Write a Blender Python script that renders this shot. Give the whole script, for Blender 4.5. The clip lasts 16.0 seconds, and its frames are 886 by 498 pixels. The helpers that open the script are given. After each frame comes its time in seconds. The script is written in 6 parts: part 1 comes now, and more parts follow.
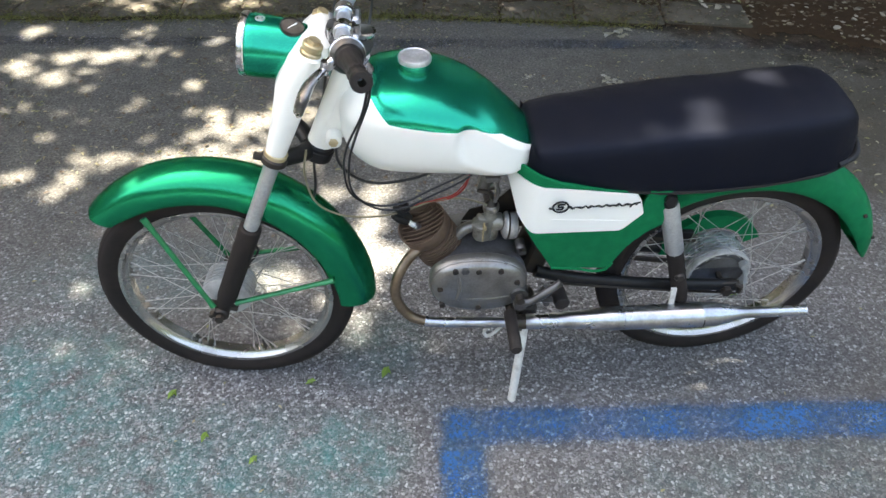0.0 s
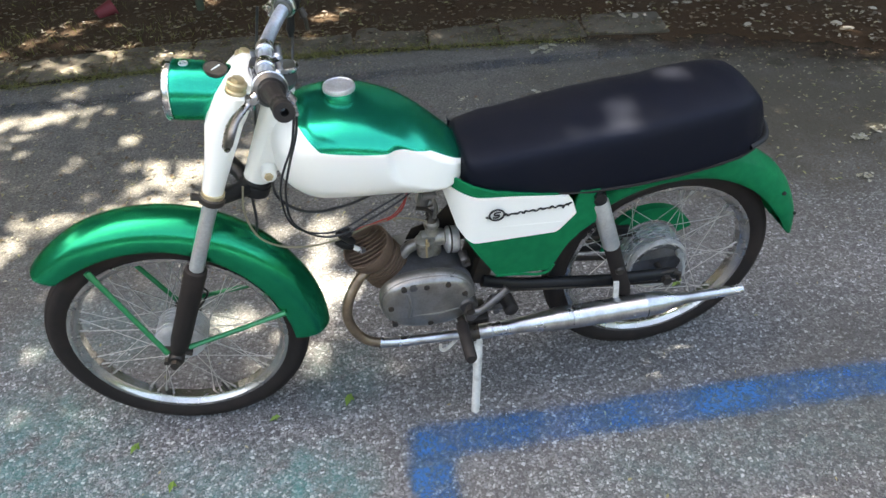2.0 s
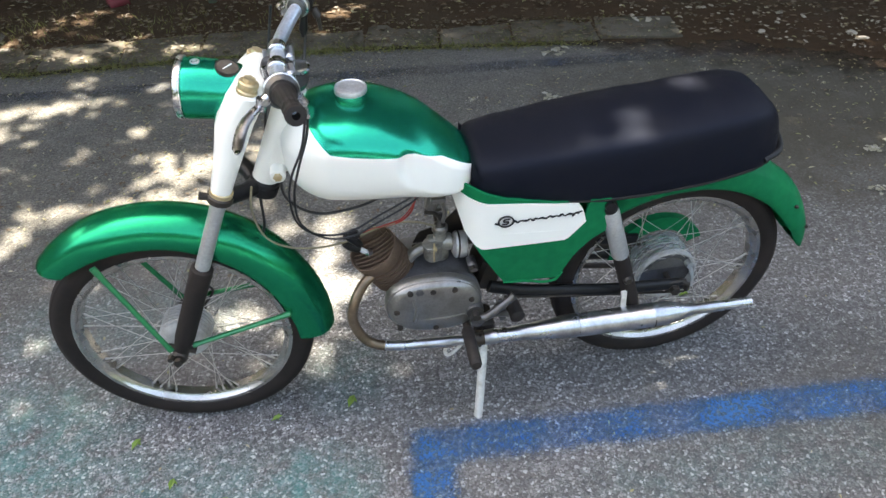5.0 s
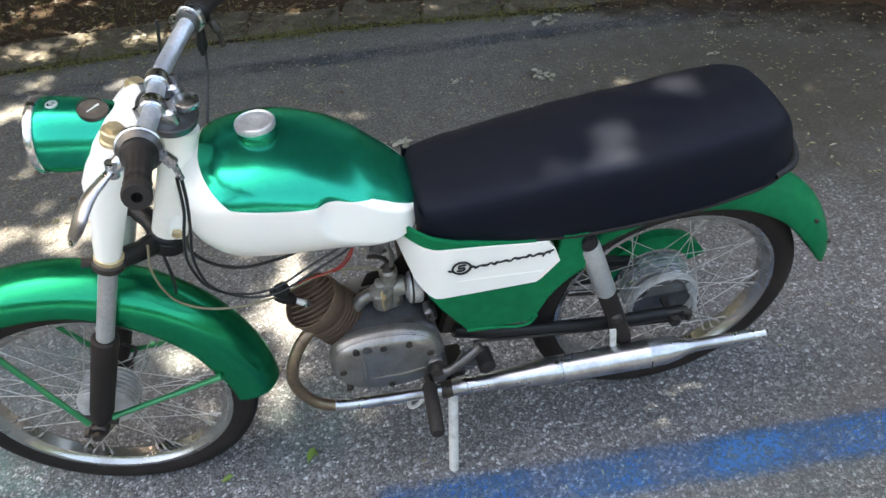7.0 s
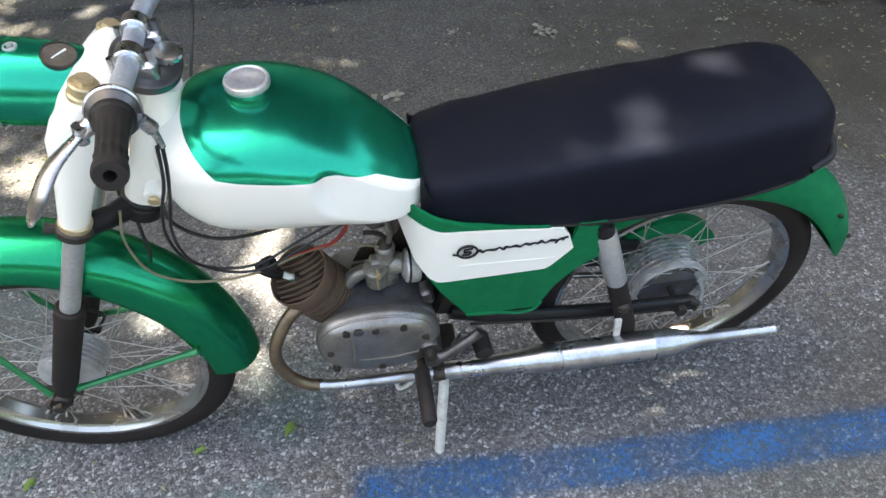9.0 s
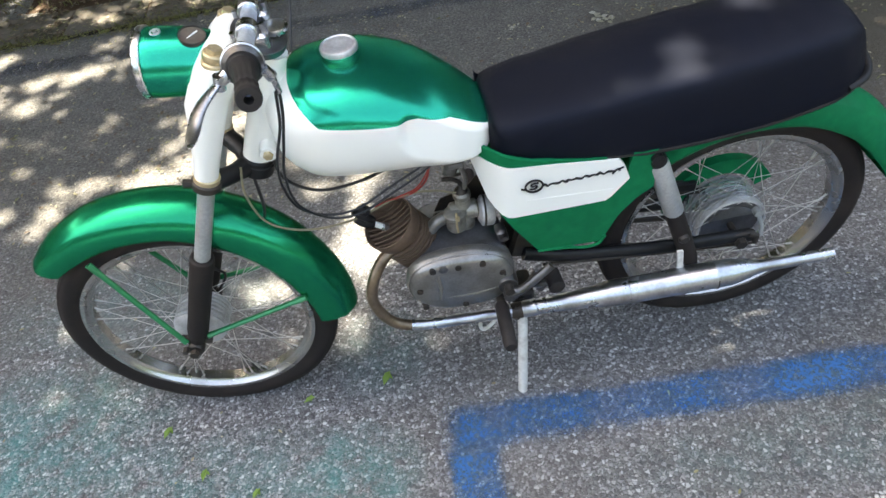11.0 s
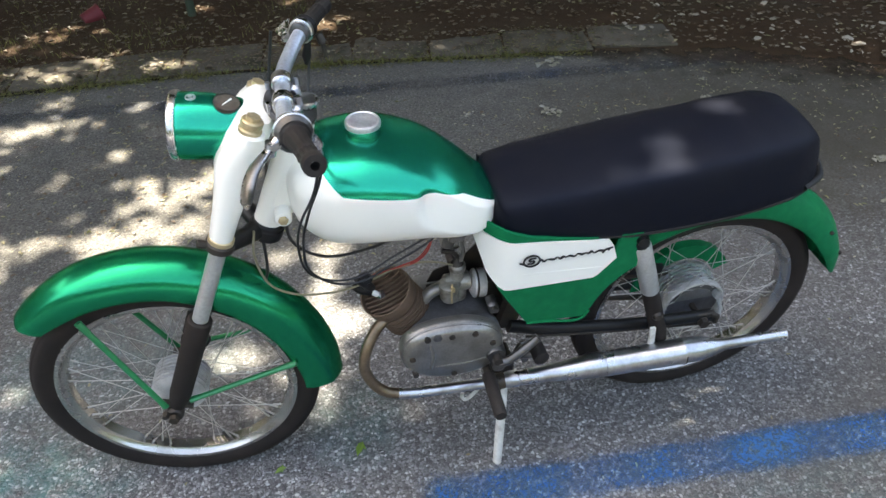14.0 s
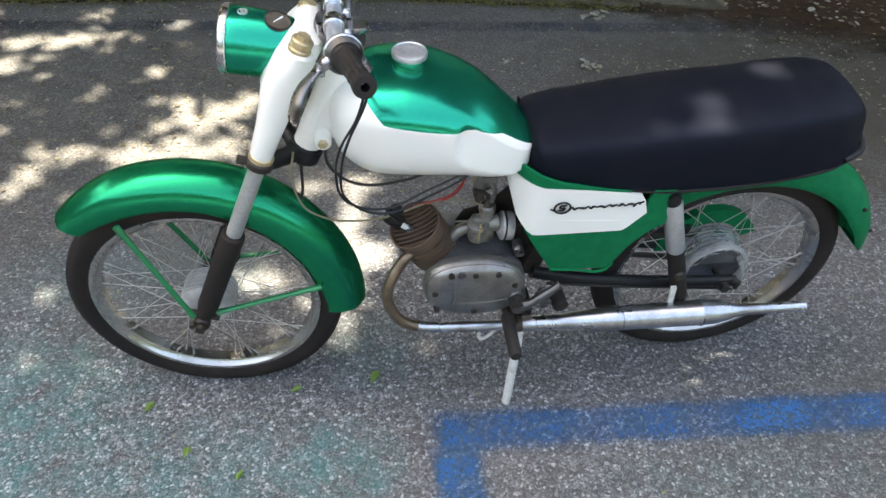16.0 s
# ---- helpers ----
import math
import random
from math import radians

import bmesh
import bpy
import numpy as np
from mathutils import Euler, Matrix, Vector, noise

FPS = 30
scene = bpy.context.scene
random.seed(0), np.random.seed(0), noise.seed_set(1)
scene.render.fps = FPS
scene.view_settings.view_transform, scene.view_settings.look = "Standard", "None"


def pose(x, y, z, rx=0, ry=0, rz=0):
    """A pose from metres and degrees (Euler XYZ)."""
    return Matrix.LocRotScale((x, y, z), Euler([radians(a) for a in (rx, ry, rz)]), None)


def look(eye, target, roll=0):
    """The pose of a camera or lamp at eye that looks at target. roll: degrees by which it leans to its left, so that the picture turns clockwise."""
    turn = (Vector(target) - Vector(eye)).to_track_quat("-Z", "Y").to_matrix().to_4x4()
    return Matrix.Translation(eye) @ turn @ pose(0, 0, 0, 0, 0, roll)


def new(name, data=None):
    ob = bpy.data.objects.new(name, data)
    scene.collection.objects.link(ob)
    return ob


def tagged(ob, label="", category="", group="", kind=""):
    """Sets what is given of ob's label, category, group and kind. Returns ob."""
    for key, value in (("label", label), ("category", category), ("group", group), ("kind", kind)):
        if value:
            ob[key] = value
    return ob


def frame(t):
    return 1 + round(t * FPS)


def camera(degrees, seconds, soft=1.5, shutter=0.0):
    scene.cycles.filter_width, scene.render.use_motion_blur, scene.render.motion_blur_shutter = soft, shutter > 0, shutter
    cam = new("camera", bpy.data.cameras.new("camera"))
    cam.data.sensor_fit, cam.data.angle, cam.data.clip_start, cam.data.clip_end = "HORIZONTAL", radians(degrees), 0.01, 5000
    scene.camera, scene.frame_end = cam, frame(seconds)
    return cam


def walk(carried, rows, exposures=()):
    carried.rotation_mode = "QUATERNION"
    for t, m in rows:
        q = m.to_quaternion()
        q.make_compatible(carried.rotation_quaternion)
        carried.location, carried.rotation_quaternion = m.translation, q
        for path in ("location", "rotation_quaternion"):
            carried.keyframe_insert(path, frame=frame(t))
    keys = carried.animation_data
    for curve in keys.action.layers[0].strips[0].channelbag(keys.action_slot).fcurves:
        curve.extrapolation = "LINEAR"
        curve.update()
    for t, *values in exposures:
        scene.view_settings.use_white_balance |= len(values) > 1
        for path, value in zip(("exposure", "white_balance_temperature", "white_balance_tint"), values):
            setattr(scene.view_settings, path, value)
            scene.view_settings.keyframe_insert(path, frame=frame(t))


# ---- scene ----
cam = camera(64.5, 16.0)
PATH = [
    (0, (-0.161, -1.236, 1.388), (-0.026, 0.292, 0.105), 0.9),
    (0.5, (-0.18, -1.261, 1.4), (-0.054, 0.298, 0.154), 0.5),
    (1, (-0.163, -1.274, 1.389), (-0.002, 0.301, 0.167), -2.4),
    (1.5, (-0.141, -1.284, 1.389), (0.077, 0.276, 0.157), -3.1),
    (2, (-0.134, -1.285, 1.39), (0.12, 0.28, 0.172), -3.0),
    (2.5, (-0.142, -1.286, 1.388), (0.083, 0.278, 0.163), -2.5),
    (3, (-0.138, -1.284, 1.398), (0.13, 0.28, 0.181), -1.5),
    (3.5, (-0.143, -1.29, 1.4), (0.169, 0.299, 0.226), -0.7),
    (3.7, (-0.15, -1.288, 1.401), (0.132, 0.304, 0.224), -0.6),
    (5.8, (-0.095, -1.204, 1.385), (0.1, 0.352, 0.144), -3.2),
    (6, (-0.051, -1.178, 1.38), (0.086, 0.385, 0.14), -4.9),
    (6.5, (0.039, -1.129, 1.367), (0.147, 0.407, 0.091), -7.5),
    (7, (0.034, -1.008, 1.366), (0.208, 0.492, 0.055), -5.7),
    (7.5, (0.0, -0.908, 1.355), (0.215, 0.55, 0.003), -1.3),
    (8, (0.0, -0.879, 1.356), (0.185, 0.576, -0.004), -1.2),
    (8.5, (0.005, -0.878, 1.353), (0.191, 0.569, -0.015), -2.2),
    (9, (0.004, -0.892, 1.34), (0.23, 0.494, -0.084), -0.9),
    (9.5, (0.023, -0.956, 1.344), (0.215, 0.429, -0.086), -1.8),
    (10, (0.067, -1.062, 1.34), (0.102, 0.381, -0.044), -10.2),
    (10.2, (0.064, -1.083, 1.335), (0.035, 0.355, -0.055), -12.2),
    (12.3, (-0.176, -1.106, 1.384), (0.038, 0.425, 0.114), -4.7),
    (12.5, (-0.174, -1.112, 1.385), (0.078, 0.427, 0.133), -4.3),
    (13, (-0.179, -1.115, 1.388), (0.099, 0.444, 0.166), -3.6),
    (13.5, (-0.182, -1.12, 1.388), (0.11, 0.439, 0.169), -2.8),
    (14, (-0.185, -1.121, 1.386), (0.111, 0.438, 0.169), -1.8),
    (14.5, (-0.188, -1.123, 1.384), (0.114, 0.419, 0.147), -0.6),
    (15, (-0.183, -1.121, 1.385), (0.124, 0.419, 0.146), -2.5),
    (15.5, (-0.199, -1.108, 1.381), (0.065, 0.409, 0.105), -0.3),
    (16, (-0.212, -1.147, 1.379), (0.019, 0.332, 0.053), 2.4),
]
walk(cam, [(t, look(eye, target, roll)) for t, eye, target, roll in PATH], exposures=[(0.0, 3.14, 8000, 8), (1.0, 3.06, 8000, 8), (2.0, 3.16, 8000, 8), (2.6, 3.24, 8000, 8), (3.6, 3.22, 8000, 8), (6.0, 3.10, 8000, 8), (9.0, 3.10, 8000, 8), (10.0, 3.18, 8000, 8), (12.5, 3.02, 8000, 8), (15.0, 3.02, 8000, 8), (16.0, 3.01, 8000, 8)])
SKY_STRENGTH, SUN_STRENGTH = 0.125, 5.0

# ---------------------------------------------------------------- world, sun, exposure
SUN = Vector((-0.42, 0.50, 0.95)).normalized()
sky = bpy.data.worlds.new("sky")
scene.world = sky
sky.use_nodes = True
wn = sky.node_tree.nodes
sky_tex = wn.new("ShaderNodeTexSky")
sky_tex.sky_type = "NISHITA"
sky_tex.sun_disc = False
sky_tex.sun_elevation = math.asin(SUN.z)
sky_tex.sun_rotation = math.atan2(SUN.x, SUN.y)
sky_tex.air_density, sky_tex.dust_density, sky_tex.ozone_density = 1.0, 5.0, 1.0
wn["Background"].inputs["Strength"].default_value = SKY_STRENGTH
sky.node_tree.links.new(sky_tex.outputs[0], wn["Background"].inputs["Color"])
sun_data = bpy.data.lights.new("sun", "SUN")
sun_data.energy, sun_data.angle, sun_data.color = SUN_STRENGTH, radians(0.53), (1.0, 1.0, 0.995)
sun = new("sun", sun_data)
sun.matrix_world = look(SUN * 20, (0, 0, 0))


# ---------------------------------------------------------------- materials
class Nodes:
    """Short names for building a node material."""

    def __init__(self, name):
        self.m = bpy.data.materials.new(name)
        self.m.use_nodes = True
        self.t = self.m.node_tree
        self.b = self.t.nodes["Principled BSDF"]
        self.out = self.t.nodes["Material Output"]
        self.co = self.add("ShaderNodeTexCoord").outputs["Object"]

    def add(self, kind):
        return self.t.nodes.new(kind)

    def put(self, socket, value):
        if isinstance(value, bpy.types.NodeSocket):
            self.t.links.new(value, socket)
        else:
            socket.default_value = value

    def set(self, **values):
        for k, v in values.items():
            self.put(self.b.inputs[k.replace("_", " ")], v)
        return self

    def noise(self, scale, detail=4.0, rough=0.55, co=None):
        n = self.add("ShaderNodeTexNoise")
        self.put(n.inputs["Vector"], co or self.co)
        n.inputs["Scale"].default_value, n.inputs["Detail"].default_value, n.inputs["Roughness"].default_value = scale, detail, rough
        return n.outputs["Fac"]

    def cells(self, scale, out="Distance", co=None, feature="F1"):
        n = self.add("ShaderNodeTexVoronoi")
        n.feature = feature
        self.put(n.inputs["Vector"], co or self.co)
        n.inputs["Scale"].default_value = scale
        return n.outputs[out]

    def ramp(self, value, *stops):
        n = self.add("ShaderNodeValToRGB")
        self.put(n.inputs["Fac"], value)
        e = n.color_ramp.elements
        while len(e) < len(stops):
            e.new(0.5)
        for one, (at, c) in zip(e, stops):
            one.position, one.color = at, (c, c, c, 1) if isinstance(c, (int, float)) else (*c, 1)
        return n.outputs["Color"]

    def mix(self, fac, a, b, blend="MIX"):
        n = self.add("ShaderNodeMix")
        n.data_type, n.blend_type = "RGBA", blend
        for s, v in ((n.inputs[0], fac), (n.inputs[6], a), (n.inputs[7], b)):
            self.put(s, (*v, 1) if isinstance(v, tuple) and len(v) == 3 else v)
        return n.outputs[2]

    def math(self, op, a, b=0.0):
        n = self.add("ShaderNodeMath")
        n.operation = op
        self.put(n.inputs[0], a)
        self.put(n.inputs[1], b)
        return n.outputs[0]

    def bump(self, height, strength, distance):
        n = self.add("ShaderNodeBump")
        self.put(n.inputs["Height"], height)
        n.inputs["Strength"].default_value, n.inputs["Distance"].default_value = strength, distance
        self.put(self.b.inputs["Normal"], n.outputs["Normal"])
        return self


def worn(name, colour, rough, metal=0.0, dirt=(0.1, 0.08, 0.06), amount=0.3, grain=180.0, stain=14.0, relief=0.15, coat=0.0, depth=0.0006):
    """A surface with fine grain, larger stains and uneven gloss."""
    k = Nodes(name)
    big, fine = k.noise(stain, 5), k.noise(grain, 3)
    lightness = k.ramp(fine, (0.25, 0.86), (0.75, 1.12))
    c = k.mix(1.0, (*colour, 1), lightness, "MULTIPLY")
    c = k.mix(k.math("MULTIPLY", k.ramp(big, (0.48, 0.0), (0.72, 1.0)), amount), c, (*dirt, 1))
    k.set(Base_Color=c, Metallic=metal, Coat_Weight=coat, Coat_Roughness=0.08)
    k.put(k.b.inputs["Roughness"], k.math("ADD", k.math("MULTIPLY", big, 0.22), rough - 0.1))
    return k.bump(fine, relief, depth).m


def flake_paint(name, dark, light, metal=0.88, rough=0.27):
    """Metallic car paint under clear lacquer, a little orange-peeled and dusty."""
    k = Nodes(name)
    flake = k.cells(2600.0, "Color")
    c = k.mix(k.ramp(flake, (0.1, 0.22), (0.9, 0.50)), (*dark, 1), (*light, 1))
    dust = k.ramp(k.noise(9.0, 6), (0.5, 0.0), (0.8, 0.05))
    c = k.mix(dust, c, (0.10, 0.16, 0.12, 1))
    k.set(Base_Color=c, Metallic=metal, Roughness=rough, Specular_IOR_Level=0.3, Specular_Tint=(0.05, 0.55, 0.38, 1), Coat_Weight=0.06, Coat_Roughness=0.10)
    return k.bump(k.noise(45.0, 2), 0.06, 0.0012).m


GREEN = flake_paint("green_flake_paint", (0.0, 0.20, 0.10), (0.0, 0.66, 0.45), 0.88, 0.235)
# tank paint again, made greener to carry the ground's reflection in its colour
FENDER_REFLECT_GREEN = flake_paint("fender_flake_reflected_tint", (0.0, 0.17, 0.066), (0.001, 0.47, 0.235), 0.84, 0.24)
ENAMEL = worn("solid_green_enamel", (0.0, 0.150, 0.056), 0.34, 0, (0.0, 0.115, 0.046), 0.4, 50, 9, 0.03)
ENAMEL.node_tree.nodes["Principled BSDF"].inputs["Specular IOR Level"].default_value = 0.08
ENAMEL.node_tree.nodes["Principled BSDF"].inputs["Specular Tint"].default_value = (0.35, 1.0, 0.65, 1)
GREEN_FLAT = worn("green_brushed_paint", (0.005, 0.20, 0.07), 0.34, 0.15, (0.02, 0.05, 0.03), 0.25, 90, 20, 0.2, 0.3)
def gloss_white():
    """Clean cream enamel with a breath of yellowing and dust."""
    k = Nodes("cream_white_paint")
    c = k.mix(k.ramp(k.noise(5.0, 3), (0.35, 0.0), (0.8, 0.35)), (0.87, 0.865, 0.81, 1), (0.82, 0.80, 0.72, 1))
    c = k.mix(k.ramp(k.noise(420.0, 2), (0.70, 0.0), (0.78, 0.35)), c, (0.45, 0.40, 0.32, 1))
    k.set(Base_Color=c, Roughness=0.30, Coat_Weight=0.3, Coat_Roughness=0.08)
    return k.bump(k.noise(60.0, 2), 0.05, 0.001).m


WHITE = gloss_white()
STAND_WHITE = worn("chipped_white_paint", (0.62, 0.61, 0.57), 0.5, 0, (0.2, 0.16, 0.12), 0.5, 120, 40)
CAP = worn("dull_cap_chrome", (0.62, 0.64, 0.68), 0.42, 0.8, (0.4, 0.4, 0.4), 0.3, 200, 40, 0.05)
CHROME = worn("old_chrome", (0.60, 0.61, 0.63), 0.26, 1.0, (0.25, 0.22, 0.18), 0.35, 220, 30, 0.05)
PIPE = worn("blued_chrome_exhaust", (0.53, 0.55, 0.59), 0.28, 1.0, (0.17, 0.13, 0.095), 0.5, 160, 16, 0.10)
HEADER = worn("heat_stained_pipe", (0.22, 0.165, 0.115), 0.34, 0.8, (0.08, 0.055, 0.035), 0.75, 140, 25, 0.2)
BAR = worn("brushed_bar_chrome", (0.76, 0.83, 0.95), 0.42, 0.9, (0.40, 0.40, 0.40), 0.3, 200, 30, 0.05)
COVER_ALLOY = worn("scuffed_cover_alloy", (0.245, 0.235, 0.22), 0.31, 0.72, (0.13, 0.11, 0.085), 0.65, 260, 22, 0.25)
ALLOY = worn("cast_alloy", (0.15, 0.15, 0.155), 0.33, 0.85, (0.07, 0.06, 0.045), 0.7, 260, 18, 0.35)
RIM = worn("dull_chrome_rim", (0.49, 0.475, 0.455), 0.25, 0.94, (0.24, 0.21, 0.18), 0.4, 200, 16, 0.15)
HUB = worn("dusty_hub_alloy", (0.60, 0.595, 0.585), 0.36, 0.40, (0.22, 0.19, 0.15), 0.5, 240, 25, 0.3)
RIBBED = worn("bright_ribbed_alloy", (0.74, 0.74, 0.76), 0.27, 0.72, (0.26, 0.23, 0.19), 0.45, 240, 25, 0.2)
STEEL = worn("spoke_steel", (0.50, 0.49, 0.46), 0.36, 0.6, (0.3, 0.27, 0.22), 0.3, 100, 40)
GREY_TUBE = worn("grey_silver_paint", (0.42, 0.43, 0.42), 0.38, 0.45, (0.25, 0.23, 0.2), 0.25, 200, 30)
IRON = worn("black_enamel", (0.010, 0.010, 0.011), 0.42, 0.0, (0.03, 0.026, 0.022), 0.35, 150, 30, 0.2)
GREASE = worn("greasy_dark_metal", (0.035, 0.030, 0.026), 0.5, 0.4, (0.08, 0.055, 0.035), 0.5, 150, 35, 0.4)
FINS = worn("baked_iron_fins", (0.125, 0.080, 0.055), 0.62, 0.25, (0.14, 0.095, 0.06), 0.5, 160, 40, 0.5)
RUBBER = worn("brown_black_rubber", (0.0155, 0.0120, 0.0110), 0.70, 0, (0.050, 0.035, 0.028), 0.42, 220, 12, 0.4)
GRIP = worn("grip_rubber", (0.0165, 0.0140, 0.0138), 0.60, 0, (0.04, 0.035, 0.03), 0.4, 260, 40, 0.4)
CABLE = worn("cable_sheath", (0.012, 0.012, 0.013), 0.4, 0, (0.05, 0.05, 0.05), 0.3, 200, 60)
TAN = worn("tan_cable_sheath", (0.20, 0.175, 0.11), 0.5, 0, (0.1, 0.09, 0.05), 0.4, 200, 60)
RED = worn("red_wire", (0.30, 0.025, 0.02), 0.45, 0, (0.1, 0.03, 0.02), 0.3, 200, 60)
BRASS = worn("brass_cap", (0.58, 0.47, 0.28), 0.42, 0.65, (0.3, 0.2, 0.1), 0.4, 180, 60, 0.2)
SMOKED = worn("dial_face", (0.105, 0.085, 0.068), 0.18, 0, (0.3, 0.28, 0.22), 0.4, 100, 40, 0.0, 1.0)
for m in (RUBBER, GRIP, IRON):
    m.node_tree.nodes["Principled BSDF"].inputs["Specular IOR Level"].default_value = 0.28


def vinyl():
    k = Nodes("black_seat_vinyl")
    weave = k.cells(900.0)
    wear = k.noise(7.0, 5)
    c = k.mix(k.ramp(wear, (0.4, 0.0), (0.75, 0.5)), (0.0058, 0.0068, 0.0122, 1), (0.0108, 0.0104, 0.0132, 1))
    k.set(Base_Color=c, Roughness=0.50, Specular_IOR_Level=0.13, Specular_Tint=(0.68, 0.80, 1.0, 1))
    both = k.math("ADD", k.math("MULTIPLY", weave, 0.4), k.noise(26.0, 3))
    both = k.math("ADD", both, k.math("MULTIPLY", k.noise(9.0, 4, 0.6), 1.6))
    return k.bump(both, 0.30, 0.0035).m


SEAT = vinyl()


def leaf_mat(name, colours, through_light=0.25):
    k = Nodes(name)
    rnd = k.add("ShaderNodeNewGeometry").outputs["Random Per Island"]
    stops = [(i / max(1, len(colours) - 1), c) for i, c in enumerate(colours)]
    c = k.mix(k.math("MULTIPLY", k.noise(60.0, 3), 0.5), k.ramp(rnd, *stops), (0.05, 0.045, 0.02, 1))
    k.set(Base_Color=c, Roughness=0.55)
    glow = k.add("ShaderNodeBsdfTranslucent")
    k.put(glow.inputs["Color"], c)
    both = k.add("ShaderNodeMixShader")
    both.inputs[0].default_value = through_light
    k.put(both.inputs[1], k.b.outputs[0])
    k.put(both.inputs[2], glow.outputs[0])
    k.put(k.out.inputs["Surface"], both.outputs[0])
    return k.m


CROWN = leaf_mat("tree_leaves", [(0.030, 0.070, 0.018), (0.05, 0.10, 0.025), (0.04, 0.085, 0.02)], 0.15)
GRASS = leaf_mat("moss_and_grass", [(0.075, 0.095, 0.018), (0.20, 0.195, 0.05), (0.13, 0.11, 0.04)], 0.2)
FRESH = leaf_mat("fresh_green_leaf", [(0.16, 0.30, 0.04), (0.22, 0.36, 0.06)], 0.2)
BITS = leaf_mat("yellow_green_litter", [(0.20, 0.21, 0.08), (0.36, 0.33, 0.18), (0.28, 0.23, 0.13), (0.46, 0.44, 0.32)], 0.15)
BLOSSOM = leaf_mat("pale_blossom", [(0.40, 0.38, 0.30), (0.30, 0.28, 0.19), (0.50, 0.48, 0.42)], 0.15)
DEAD = leaf_mat("dead_leaves", [(0.078, 0.046, 0.025), (0.135, 0.085, 0.046), (0.044, 0.028, 0.016), (0.20, 0.15, 0.10)], 0.05)
PALE = worn("pale_stone", (0.33, 0.295, 0.235), 0.8, 0, (0.16, 0.13, 0.09), 0.5, 120, 25, 0.4)
BARK = worn("bark", (0.10, 0.08, 0.06), 0.85, 0, (0.05, 0.045, 0.035), 0.6, 40, 6, 0.8, 0, 0.01)
PLASTIC_RED = worn("faded_red_plastic", (0.13, 0.012, 0.016), 0.7, 0, (0.12, 0.05, 0.04), 0.4, 60, 20)
POST = worn("green_post_paint", (0.028, 0.045, 0.026), 0.6, 0, (0.08, 0.06, 0.04), 0.5, 60, 12)


